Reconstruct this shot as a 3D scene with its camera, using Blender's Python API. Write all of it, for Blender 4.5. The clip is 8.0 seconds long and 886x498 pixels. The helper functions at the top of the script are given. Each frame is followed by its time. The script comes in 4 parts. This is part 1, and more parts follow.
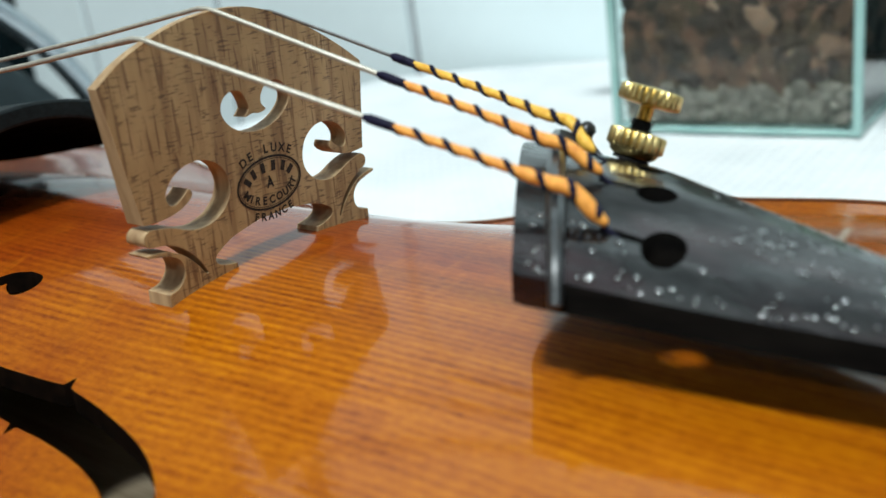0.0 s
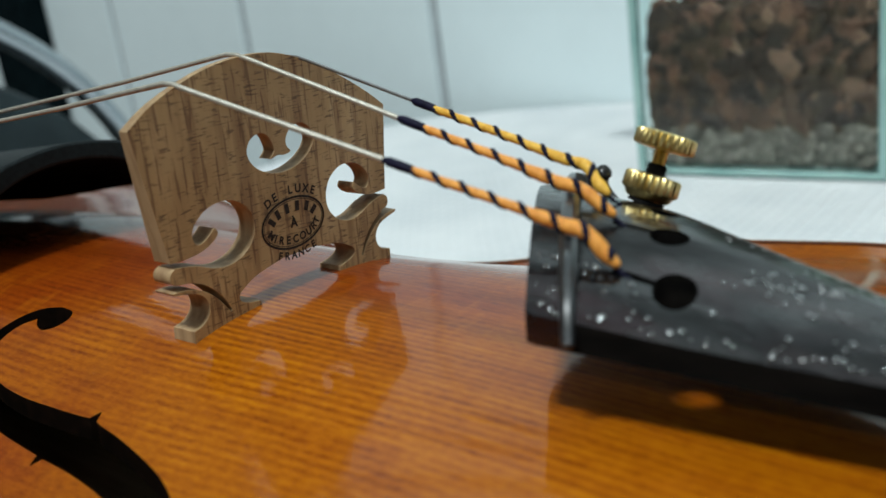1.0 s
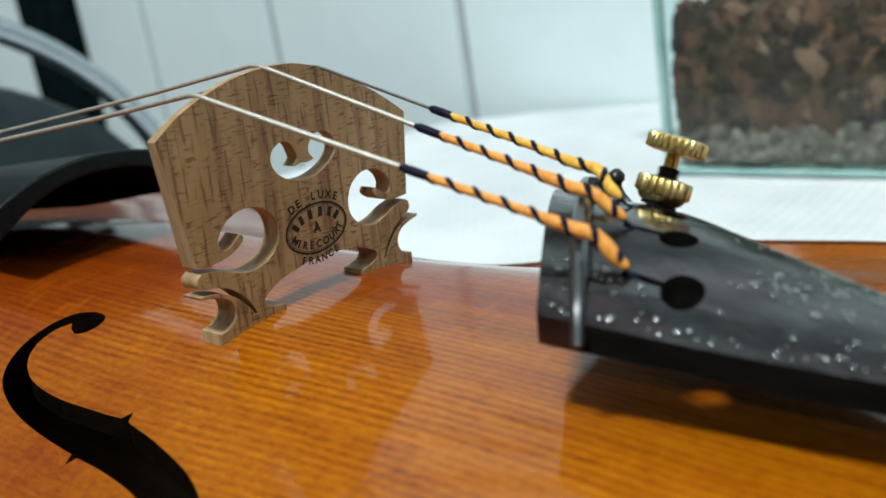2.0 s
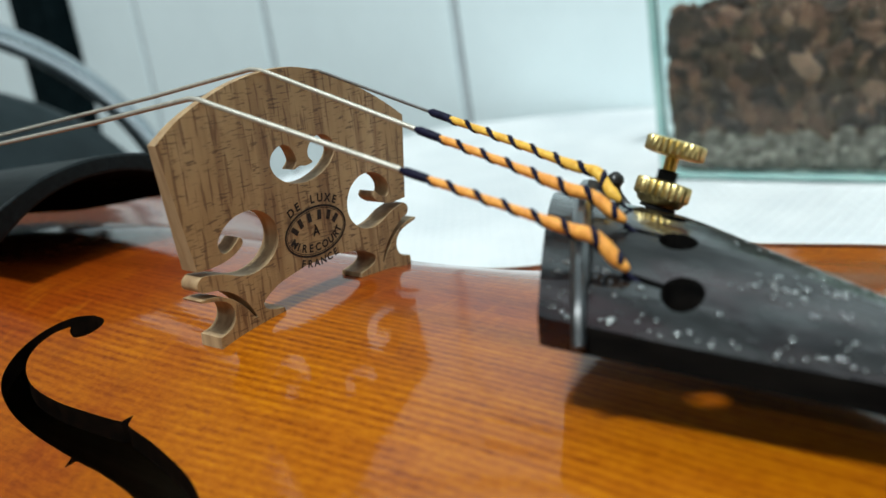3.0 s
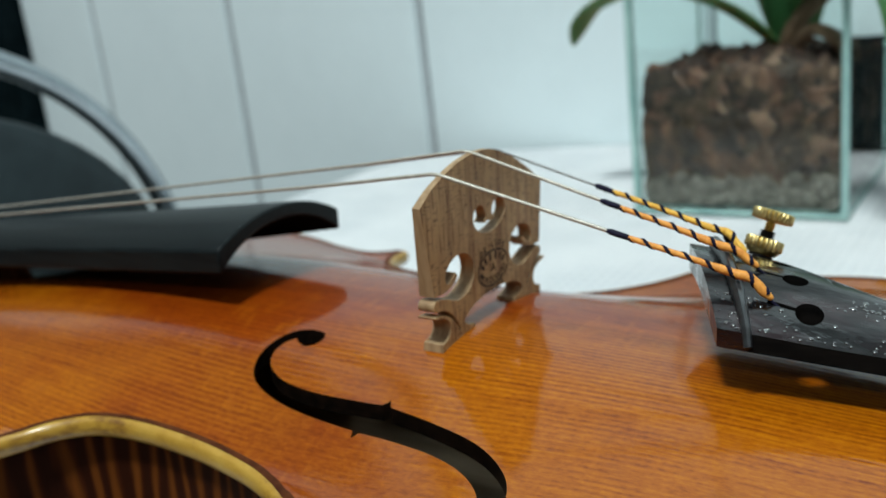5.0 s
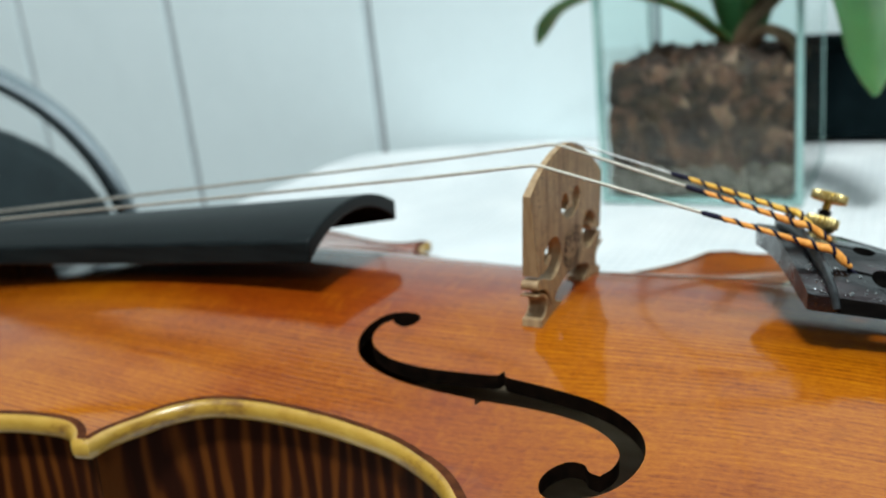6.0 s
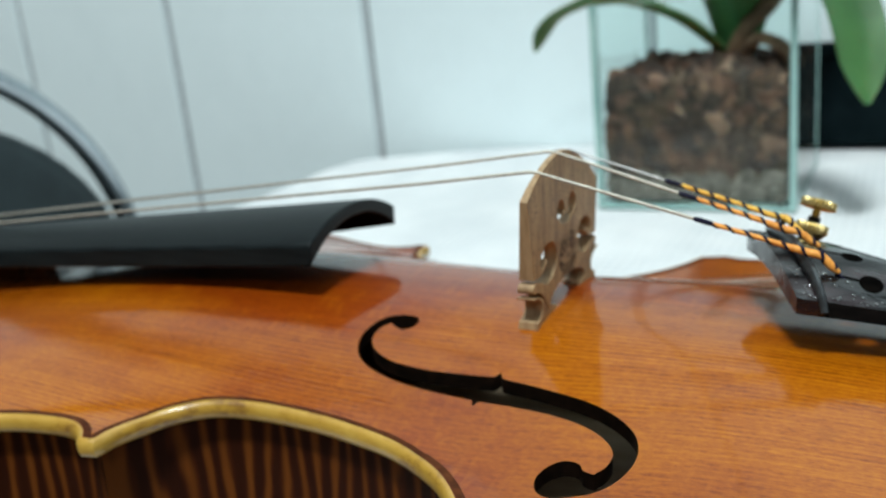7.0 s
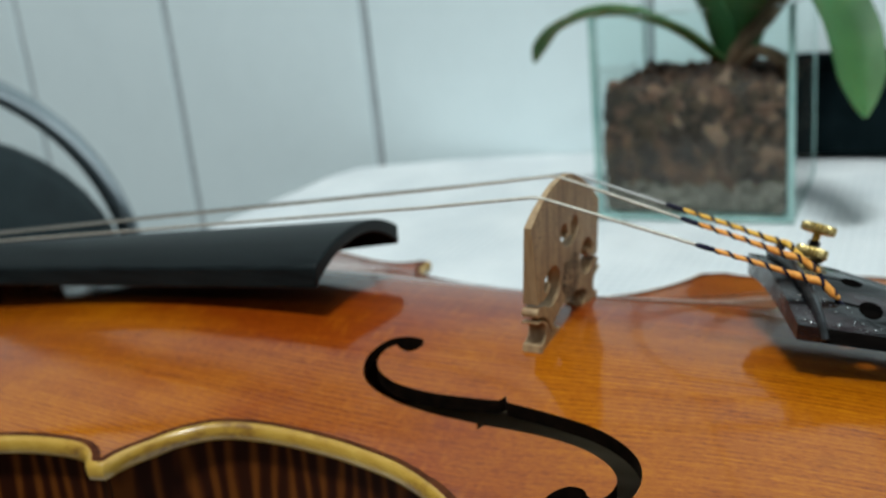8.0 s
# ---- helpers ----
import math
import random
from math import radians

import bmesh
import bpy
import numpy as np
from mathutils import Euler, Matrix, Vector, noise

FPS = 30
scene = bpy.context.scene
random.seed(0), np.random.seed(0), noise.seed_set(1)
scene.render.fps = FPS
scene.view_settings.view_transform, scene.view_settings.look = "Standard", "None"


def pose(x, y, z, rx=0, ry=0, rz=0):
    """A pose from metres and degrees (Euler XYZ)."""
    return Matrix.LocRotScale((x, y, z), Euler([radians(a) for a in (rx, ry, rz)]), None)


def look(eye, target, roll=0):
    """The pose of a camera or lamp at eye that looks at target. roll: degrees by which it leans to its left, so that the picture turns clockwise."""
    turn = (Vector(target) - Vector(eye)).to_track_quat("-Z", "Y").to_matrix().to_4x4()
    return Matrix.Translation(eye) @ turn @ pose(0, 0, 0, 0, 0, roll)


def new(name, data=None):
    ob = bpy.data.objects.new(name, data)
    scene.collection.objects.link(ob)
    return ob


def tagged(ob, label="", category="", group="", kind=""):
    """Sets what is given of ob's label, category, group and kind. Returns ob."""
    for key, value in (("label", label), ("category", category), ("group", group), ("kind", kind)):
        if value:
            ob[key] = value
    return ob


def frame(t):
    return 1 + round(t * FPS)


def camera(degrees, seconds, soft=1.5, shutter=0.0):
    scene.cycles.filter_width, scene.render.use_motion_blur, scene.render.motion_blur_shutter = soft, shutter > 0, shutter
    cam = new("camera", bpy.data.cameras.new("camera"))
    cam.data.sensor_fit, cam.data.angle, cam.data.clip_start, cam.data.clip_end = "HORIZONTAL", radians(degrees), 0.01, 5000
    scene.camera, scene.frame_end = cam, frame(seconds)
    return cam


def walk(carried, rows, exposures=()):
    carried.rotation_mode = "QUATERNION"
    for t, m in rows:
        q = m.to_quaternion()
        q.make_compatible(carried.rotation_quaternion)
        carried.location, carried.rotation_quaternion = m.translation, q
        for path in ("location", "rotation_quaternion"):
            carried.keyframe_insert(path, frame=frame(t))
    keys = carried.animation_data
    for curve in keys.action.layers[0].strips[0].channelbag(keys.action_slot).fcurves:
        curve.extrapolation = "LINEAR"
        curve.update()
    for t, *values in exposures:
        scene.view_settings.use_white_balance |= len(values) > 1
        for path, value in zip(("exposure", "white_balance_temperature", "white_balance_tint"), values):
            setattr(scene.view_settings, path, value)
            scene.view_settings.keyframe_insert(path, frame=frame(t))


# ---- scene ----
# violin frame: x towards the tailpiece, y away from the camera, z up, origin under the bridge
cam = camera(50.8, 8.0)
TABLE = 0.75
VIOLIN = pose(0, 0, TABLE + 0.055, -1.96, 2.35, 0)
PATH = [
    (0.0, (0.09760, -0.09070, 0.04522), (-0.01510, 0.06045, -0.02151), -4.59),
    (0.5, (0.09815, -0.09103, 0.04655), (-0.01783, 0.05957, -0.01562), -4.62),
    (1.0, (0.09987, -0.09169, 0.04589), (-0.01869, 0.05850, -0.01231), -4.60),
    (1.5, (0.10200, -0.09343, 0.04713), (-0.01883, 0.05486, -0.01126), -5.16),
    (1.7, (0.10295, -0.09286, 0.04683), (-0.01989, 0.05399, -0.01102), -5.49),
    (2.8, (0.10332, -0.09295, 0.04682), (-0.02132, 0.05286, -0.00981), -5.81),
    (3.0, (0.10286, -0.09362, 0.04675), (-0.02026, 0.05359, -0.00957), -5.63),
    (3.5, (0.10694, -0.09798, 0.04883), (-0.01476, 0.05053, -0.00714), -5.22),
    (4.0, (0.11314, -0.10561, 0.05061), (-0.00777, 0.04441, -0.00299), -4.78),
    (4.5, (0.11510, -0.11749, 0.05467), (-0.00549, 0.03303, 0.00175), -4.50),
    (4.7, (0.11218, -0.13128, 0.05954), (-0.00456, 0.02205, 0.00603), -4.19),
    (4.8, (0.10751, -0.14021, 0.06229), (-0.00622, 0.01506, 0.00791), -3.90),
    (5.0, (0.09396, -0.16005, 0.06779), (-0.01255, 0.00034, 0.01365), -3.45),
    (5.2, (0.08106, -0.17744, 0.07192), (-0.01810, -0.01258, 0.01727), -3.18),
    (5.5, (0.06893, -0.19361, 0.07244), (-0.01999, -0.02343, 0.01667), -3.04),
    (6.3, (0.06696, -0.19624, 0.07253), (-0.02030, -0.02520, 0.01657), -3.02),
    (6.5, (0.06697, -0.19768, 0.07253), (-0.01976, -0.02623, 0.01702), -2.86),
    (7.0, (0.06873, -0.19949, 0.07366), (-0.01847, -0.02810, 0.01868), -2.82),
    (7.5, (0.06800, -0.20089, 0.07526), (-0.01958, -0.02916, 0.02199), -2.57),
    (8.0, (0.06775, -0.20098, 0.07929), (-0.01882, -0.02922, 0.02446), -2.80),
]
STOPS = [(0.0, 0.30), (0.3, 0.0), (0.5, -0.20), (1.0, -0.18), (1.5, 0.06), (2.2, 0.15), (3.0, 0.16), (3.5, 0.16), (4.0, 0.0), (4.5, -0.06), (5.0, -0.08), (5.6, 0.06), (6.5, 0.28), (7.0, 0.15), (7.5, -0.14), (8.0, -0.18)]
walk(cam, [(t, VIOLIN @ look(eye, target, roll)) for t, eye, target, roll in PATH], STOPS)
# a close-up lens: sharp at the bridge, soft behind it
cam.data.dof.use_dof = True
cam.data.dof.focus_distance = 0.14
cam.data.dof.aperture_fstop = 22.0

# ---- light ----
world = bpy.data.worlds.new("world")
scene.world = world
world.use_nodes = True
world.node_tree.nodes["Background"].inputs[0].default_value = (0.80, 0.92, 1.0, 1)
world.node_tree.nodes["Background"].inputs[1].default_value = 0.3
scene.view_settings.exposure = 0.0


def area_lamp(name, m, sx, sy, watts, colour):
    data = bpy.data.lights.new(name, "AREA")
    data.shape, data.size, data.size_y, data.energy, data.color = "RECTANGLE", sx, sy, watts, colour
    ob = new(name, data)
    ob.matrix_world = m
    return ob


area_lamp("ceiling_lamp", look((0.20, -1.14, 3.22), (-0.9, 0.35, 0.9)), 0.50, 0.28, 78, (0.90, 0.99, 1.0))
# unseen second lamp, added to brighten the wall and throw the planter's shadow
area_lamp("wall_fill_lamp", look((0.95, -2.25, 2.45), (-0.6, 0.40, 0.9)), 0.30, 0.14, 9, (0.90, 0.99, 1.0))


# ---- materials ----
def lin(r, g, b):
    """Linear colour from display values 0 to 255."""
    return tuple(((c / 255 + 0.055) / 1.055) ** 2.4 if c > 10 else c / 255 / 12.92 for c in (r, g, b)) + (1,)


class Mat:
    """A small node-material builder: noise, stripes, ramps and bumps in object space."""

    def __init__(self, name, **inputs):
        self.m = bpy.data.materials.new(name)
        self.m.use_nodes = True
        self.t = self.m.node_tree
        self.b = self.t.nodes["Principled BSDF"]
        self.coord = self.t.nodes.new("ShaderNodeTexCoord")
        for key, value in inputs.items():
            self.b.inputs[key.replace("_", " ")].default_value = value
        self.last_bump = None

    def node(self, kind, **values):
        n = self.t.nodes.new(kind)
        for key, value in values.items():
            n.inputs[key.replace("_", " ")].default_value = value
        return n

    def link(self, a, b):
        self.t.links.new(a, b)

    def at(self, scale=(1, 1, 1), turn=(0, 0, 0)):
        mp = self.node("ShaderNodeMapping")
        mp.inputs["Scale"].default_value = scale
        mp.inputs["Rotation"].default_value = [radians(a) for a in turn]
        self.link(self.coord.outputs["Object"], mp.inputs["Vector"])
        return mp.outputs["Vector"]

    def noise(self, scale, detail=4, stretch=(1, 1, 1), rough=0.55, warp=0.0, turn=(0, 0, 0)):
        n = self.node("ShaderNodeTexNoise", Scale=scale, Detail=detail, Roughness=rough, Distortion=warp)
        self.link(self.at(stretch, turn), n.inputs["Vector"])
        return n.outputs["Fac"]

    def stripes(self, scale, axis="Y", warp=1.0, detail=3, stretch=(1, 1, 1), dscale=1.0):
        n = self.t.nodes.new("ShaderNodeTexWave")
        n.bands_direction = axis
        for key, value in (("Scale", scale), ("Distortion", warp), ("Detail", detail), ("Detail Scale", dscale)):
            n.inputs[key].default_value = value
        self.link(self.at(stretch), n.inputs["Vector"])
        return n.outputs["Fac"]

    def voronoi(self, scale, stretch=(1, 1, 1)):
        n = self.node("ShaderNodeTexVoronoi", Scale=scale)
        self.link(self.at(stretch), n.inputs["Vector"])
        return n

    def ramp(self, fac, *stops):
        n = self.t.nodes.new("ShaderNodeValToRGB")
        e = n.color_ramp.elements
        while len(e) < len(stops):
            e.new(0.5)
        for el, (p, c) in zip(e, stops):
            el.position, el.color = p, c if len(c) == 4 else (*c, 1)
        self.link(fac, n.inputs[0])
        return n.outputs[0]

    def mix(self, fac, a, b, mode="MIX"):
        n = self.t.nodes.new("ShaderNodeMix")
        n.data_type, n.blend_type = "RGBA", mode
        for sock, v in ((n.inputs[0], fac), (n.inputs[6], a), (n.inputs[7], b)):
            if isinstance(v, bpy.types.NodeSocket):
                self.link(v, sock)
            else:
                sock.default_value = v
        return n.outputs[2]

    def math(self, op, a, b=0.0, clamp=False):
        n = self.t.nodes.new("ShaderNodeMath")
        n.operation, n.use_clamp = op, clamp
        for sock, v in ((n.inputs[0], a), (n.inputs[1], b)):
            if isinstance(v, bpy.types.NodeSocket):
                self.link(v, sock)
            else:
                sock.default_value = v
        return n.outputs[0]

    def random(self):
        return self.t.nodes.new("ShaderNodeObjectInfo").outputs["Random"]

    def island(self):
        return self.t.nodes.new("ShaderNodeNewGeometry").outputs["Random Per Island"]

    def colour(self, c):
        self.link(c, self.b.inputs["Base Color"])
        return self

    def rough(self, fac, low, high):
        n = self.node("ShaderNodeMapRange", To_Min=low, To_Max=high)
        self.link(fac, n.inputs[0])
        self.link(n.outputs[0], self.b.inputs["Roughness"])
        return self

    def bump(self, height, depth, strength=1.0, coat=False):
        n = self.node("ShaderNodeBump", Strength=strength, Distance=depth)
        self.link(height, n.inputs["Height"])
        if self.last_bump:
            self.link(self.last_bump, n.inputs["Normal"])
        self.last_bump = n.outputs[0]
        self.link(n.outputs[0], self.b.inputs["Normal"])
        if coat:
            self.link(n.outputs[0], self.b.inputs["Coat Normal"])
        return self


def make_materials():
    M = {}
    # spruce under orange-brown varnish, year rings along the strings
    m = Mat("varnished_spruce", Roughness=0.5, Specular_IOR_Level=0.08, Coat_Weight=0.92, Coat_Roughness=0.035, Coat_IOR=1.41)
    rings = m.stripes(245, "Y", 4.2, 4, (0.035, 1, 0.2), 0.6)
    clear = m.ramp(m.noise(26, 3, (0.5, 1, 1)), (0.40, (0.15, 0.15, 0.15)), (0.66, (1, 1, 1)))
    wide = m.noise(480, 4, (0.020, 1, 0.5))
    fine = m.noise(1700, 3, (0.08, 1, 1))
    fleck = m.noise(1300, 3, (0.5, 1, 1), 0.65)
    year = m.math("ADD", m.math("MULTIPLY", m.math("SUBTRACT", rings, 0.5), m.math("MULTIPLY", clear, 0.27)), 0.16)
    mixed = m.math("ADD", year, m.math("ADD", m.math("MULTIPLY", wide, 0.40), m.math("MULTIPLY", fine, 0.38)))
    mixed = m.math("ADD", mixed, m.math("MULTIPLY", m.math("SUBTRACT", fleck, 0.5), 0.50))
    red = m.ramp(mixed, (0.28, (0.098, 0.0115, 0.0003)), (0.50, (0.190, 0.027, 0.0005)), (0.85, (0.31, 0.060, 0.0010)))
    gold = m.ramp(mixed, (0.28, (0.160, 0.028, 0.0003)), (0.50, (0.315, 0.080, 0.0006)), (0.85, (0.50, 0.165, 0.0012)))
    # the varnish is worn to gold in broad patches, most of all in the lower bout
    axes = m.node("ShaderNodeSeparateXYZ")
    m.link(m.coord.outputs["Object"], axes.inputs[0])
    lower = m.math("SUBTRACT", m.math("MULTIPLY", axes.outputs[0], 2.0), 0.02)
    near = m.math("MAXIMUM", m.math("ADD", axes.outputs[1], 0.032), 0.0)
    upper = m.math("SUBTRACT", m.math("SUBTRACT", m.math("MULTIPLY", axes.outputs[0], -3.2), 0.20), m.math("MULTIPLY", near, 9.0))
    shift = m.math("MINIMUM", m.math("MAXIMUM", m.math("MAXIMUM", lower, upper), -0.13), 0.12)
    thin = m.ramp(m.math("ADD", m.noise(13, 4, (0.7, 1, 1), 0.6), shift), (0.42, (0, 0, 0)), (0.64, (1, 1, 1)))
    c = m.mix(thin, red, gold)
    ray = m.ramp(m.noise(520, 3, (0.8, 0.16, 1), 0.6), (0.55, (0, 0, 0)), (0.78, (1, 1, 1)))
    c = m.mix(m.math("MULTIPLY", ray, 0.34), c, (0.46, 0.135, 0.004, 1))
    worn = m.ramp(m.noise(90, 5), (0.62, (0, 0, 0)), (0.76, (1, 1, 1)))
    c = m.mix(m.math("MULTIPLY", worn, 0.35), c, (0.12, 0.022, 0.002, 1))
    m.colour(c)
    m.bump(mixed, 0.00006, 0.45, True)
    m.bump(m.noise(45, 2), 0.0005, 0.16, True)
    M["spruce"] = m.m
    # ochre worn edge
    m = Mat("ochre_edge", Roughness=0.38, Coat_Weight=0.6, Coat_Roughness=0.15)
    m.colour(m.ramp(m.noise(230, 5, (0.5, 0.5, 1), 0.65), (0.30, (0.16, 0.065, 0.010)), (0.46, (0.42, 0.235, 0.030)), (0.75, (0.55, 0.345, 0.065))))
    m.bump(m.noise(400, 3), 0.0003, 0.4)
    M["edge"] = m.m
    m = Mat("purfling_black", Roughness=0.7, Specular_IOR_Level=0.05)
    m.colour(m.ramp(m.noise(300, 3), (0.3, (0.045, 0.013, 0.006)), (0.7, (0.11, 0.034, 0.012))))
    M["purfling"] = m.m
    # shade inside the sound holes is put into this near-black colour
    m = Mat("shaded_cut_edge", Roughness=0.4, Specular_IOR_Level=0.15)
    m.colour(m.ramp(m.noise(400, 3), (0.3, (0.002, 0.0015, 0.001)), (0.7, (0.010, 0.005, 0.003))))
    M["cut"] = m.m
    # flamed maple ribs
    m = Mat("flamed_maple", Roughness=0.6, Specular_IOR_Level=0.06)
    fl = m.math("MULTIPLY", m.stripes(72, "X", 7.0, 3, (1, 1, 0.20), 1.2), m.math("ADD", m.noise(70, 3, (1, 1, 0.3)), 0.48))
    c = m.ramp(fl, (0.25, (0.016, 0.0032, 0.0009)), (0.62, (0.040, 0.0085, 0.0014)), (1.0, (0.125, 0.036, 0.005)))
    m.colour(m.mix(m.math("MULTIPLY", m.noise(900, 2, (1, 1, 0.05)), 0.4), c, (0.04, 0.009, 0.002, 1)))
    M["ribs"] = m.m
    m = Mat("bare_wood_inside", Roughness=0.8)
    m.colour(m.ramp(m.noise(300, 3, (0.1, 1, 1)), (0.3, (0.36, 0.27, 0.17)), (0.7, (0.52, 0.41, 0.28))))
    M["inside"] = m.m
    # bare maple of the bridge with medullary flecks
    m = Mat("bridge_maple", Roughness=0.55)
    base = m.ramp(m.noise(110, 4, (1, 1, 0.35), 0.6), (0.25, (0.35, 0.205, 0.080)), (0.55, (0.50, 0.325, 0.145)), (0.8, (0.61, 0.42, 0.215)))
    dash = m.ramp(m.noise(3300, 2, (1, 0.14, 1), 0.5), (0.555, (0, 0, 0)), (0.62, (1, 1, 1)))
    gate = m.ramp(m.noise(330, 2, (1, 0.7, 1)), (0.40, (0, 0, 0)), (0.55, (1, 1, 1)))
    streak = m.ramp(m.noise(1250, 2, (1, 1, 0.10), 0.5), (0.56, (0, 0, 0)), (0.63, (1, 1, 1)))
    broad = m.ramp(m.noise(420, 2, (1, 1, 0.07), 0.5), (0.52, (0, 0, 0)), (0.64, (1, 1, 1)))
    c = m.mix(m.math("MULTIPLY", broad, 0.50), base, (0.20, 0.090, 0.030, 1))
    c = m.mix(m.math("MULTIPLY", streak, 0.62), c, (0.13, 0.052, 0.017, 1))
    c = m.mix(m.math("MULTIPLY", m.math("MULTIPLY", dash, gate), 0.68), c, (0.07, 0.030, 0.011, 1))
    m.colour(c)
    m.bump(dash, 0.00004, 0.3)
    M["bridge"] = m.m
    m = Mat("bridge_side_grain", Roughness=0.6)
    m.colour(m.ramp(m.noise(700, 3, (1, 1, 0.06)), (0.3, (0.26, 0.155, 0.075)), (0.7, (0.46, 0.31, 0.165))))
    M["bridge_side"] = m.m
    m = Mat("branded_ink", Roughness=0.8)
    m.colour(m.ramp(m.noise(1800, 3), (0.45, (0.010, 0.005, 0.003)), (0.85, (0.07, 0.034, 0.016))))
    M["ink"] = m.m
    # ebony
    m = Mat("ebony", Roughness=0.40, Specular_IOR_Level=0.14)
    n = m.noise(900, 3, (0.04, 1, 1))
    m.colour(m.ramp(n, (0.3, (0.004, 0.006, 0.007)), (0.75, (0.011, 0.016, 0.017))))
    m.rough(n, 0.34, 0.5)
    m.bump(n, 0.00003, 0.3)
    M["ebony"] = m.m
    # glossless black stands in for deep shade under the boards and in bores
    m = Mat("shade_black_wood", Roughness=0.9, Specular_IOR_Level=0.0)
    m.colour(m.ramp(m.noise(600, 3, (0.1, 1, 1)), (0.3, (0.004, 0.004, 0.004)), (0.7, (0.010, 0.009, 0.008))))
    M["shade_black"] = m.m
    # dark rosewood, lumpy glossy lacquer that throws small highlights
    m = Mat("dark_rosewood", Roughness=0.32, Specular_IOR_Level=0.09, Coat_Weight=1.0, Coat_Roughness=0.07, Coat_IOR=1.65)
    wood = m.ramp(m.noise(230, 5, (0.10, 1, 1), 0.62, 0.8), (0.32, (0.002, 0.002, 0.002)), (0.48, (0.004, 0.004, 0.005)), (0.62, (0.010, 0.007, 0.008)), (0.8, (0.030, 0.024, 0.022)))
    rust = m.ramp(m.noise(75, 4, (0.35, 1, 1)), (0.54, (0, 0, 0)), (0.72, (1, 1, 1)))
    wood = m.mix(m.math("MULTIPLY", rust, 0.6), wood, (0.046, 0.014, 0.019, 1))
    pores = m.ramp(m.noise(1500, 2, (0.12, 1, 1)), (0.58, (0, 0, 0)), (0.68, (1, 1, 1)))
    m.colour(m.mix(m.math("MULTIPLY", pores, 0.7), wood, (0.002, 0.002, 0.002, 1)))
    cloud = m.ramp(m.noise(140, 4, (0.3, 1, 1), 0.6), (0.38, (0.24, 0.24, 0.24)), (0.58, (1, 1, 1)))
    m.link(cloud, m.b.inputs["Coat Weight"])
    m.bump(pores, 0.00010, 0.12, True)
    m.bump(m.noise(260, 4, (0.35, 1, 1)), 0.0006, 0.42, True)
    M["rosewood"] = m.m
    # very glossy material of the beads that are added for glints
    m = Mat("glint_bead_gloss", Roughness=0.10, Specular_IOR_Level=1.0, IOR=1.7, Coat_Weight=1.0, Coat_Roughness=0.06, Coat_IOR=1.9)
    m.colour(m.ramp(m.noise(300, 2), (0.3, (0.003, 0.002, 0.003)), (0.7, (0.012, 0.006, 0.008))))
    M["glint_beads"] = m.m
    m = Mat("plum_plastic", Roughness=0.3, Coat_Weight=0.4)
    m.colour(m.ramp(m.noise(120, 3), (0.3, (0.038, 0.021, 0.028)), (0.7, (0.064, 0.038, 0.047))))
    M["chinrest"] = m.m
    m = Mat("grey_fret", Roughness=0.30, Coat_Weight=0.6, Coat_Roughness=0.08)
    m.colour(m.ramp(m.noise(500, 3), (0.3, (0.008, 0.010, 0.011)), (0.7, (0.035, 0.040, 0.044))))
    M["fret"] = m.m
    # brass, gold plated
    m = Mat("gold_brass", Metallic=1.0, Roughness=0.2)
    m.colour(m.ramp(m.noise(700, 3), (0.3, (0.62, 0.46, 0.16)), (0.7, (0.86, 0.69, 0.32))))
    m.rough(m.noise(900, 3), 0.24, 0.42)
    M["brass"] = m.m
    m = Mat("black_metal", Roughness=0.3, Specular_IOR_Level=0.4)
    m.colour(m.ramp(m.noise(400, 3), (0.3, (0.006, 0.006, 0.006)), (0.7, (0.025, 0.024, 0.023))))
    M["black_metal"] = m.m
    # wound string: fine rings along the length
    m = Mat("silver_winding", Metallic=0.5, Roughness=0.36)
    m.colour(m.ramp(m.noise(800, 3), (0.3, (0.46, 0.43, 0.36)), (0.7, (0.62, 0.58, 0.50))))
    m.bump(m.stripes(1500, "X", 0.0), 0.00004, 0.5)
    M["string"] = m.m
    m = Mat("plain_steel", Metallic=0.9, Roughness=0.34)
    m.colour(m.ramp(m.noise(800, 3), (0.3, (0.22, 0.22, 0.22)), (0.7, (0.36, 0.36, 0.35))))
    M["plain_string"] = m.m
    for key, a, b in (("orange", (0.66, 0.235, 0.035), (0.92, 0.42, 0.085)), ("amber", (0.66, 0.32, 0.03), (0.90, 0.55, 0.09)), ("navy", (0.004, 0.004, 0.013), (0.014, 0.013, 0.034))):
        m = Mat(key + "_thread", Roughness=0.55, Specular_IOR_Level=0.1 if key == "navy" else 0.3)
        m.colour(m.ramp(m.noise(1100, 3), (0.3, a), (0.7, b)))
        m.bump(m.noise(2600, 2, (1, 0.3, 0.3)), 0.00008, 0.6)
        M[key] = m.m
    # room
    m = Mat("white_cloth", Roughness=0.9, Sheen_Weight=0.3)
    wx, wy = m.stripes(66, "X", 0.6, 2), m.stripes(50, "Y", 0.6, 2)
    weave = m.math("MULTIPLY", wx, wy)
    patch = m.ramp(m.noise(16, 3), (0.40, (0.25, 0.25, 0.25)), (0.62, (1, 1, 1)))
    gaps = m.math("MULTIPLY", m.math("SUBTRACT", 1.0, weave), patch)
    m.colour(m.mix(m.math("MULTIPLY", gaps, 0.55), m.ramp(m.noise(35, 4), (0.3, (0.73, 0.76, 0.77)), (0.7, (0.82, 0.84, 0.84))), (0.50, 0.55, 0.58, 1)))
    m.bump(weave, 0.002, 0.4)
    m.bump(m.noise(14, 4), 0.006, 0.4)
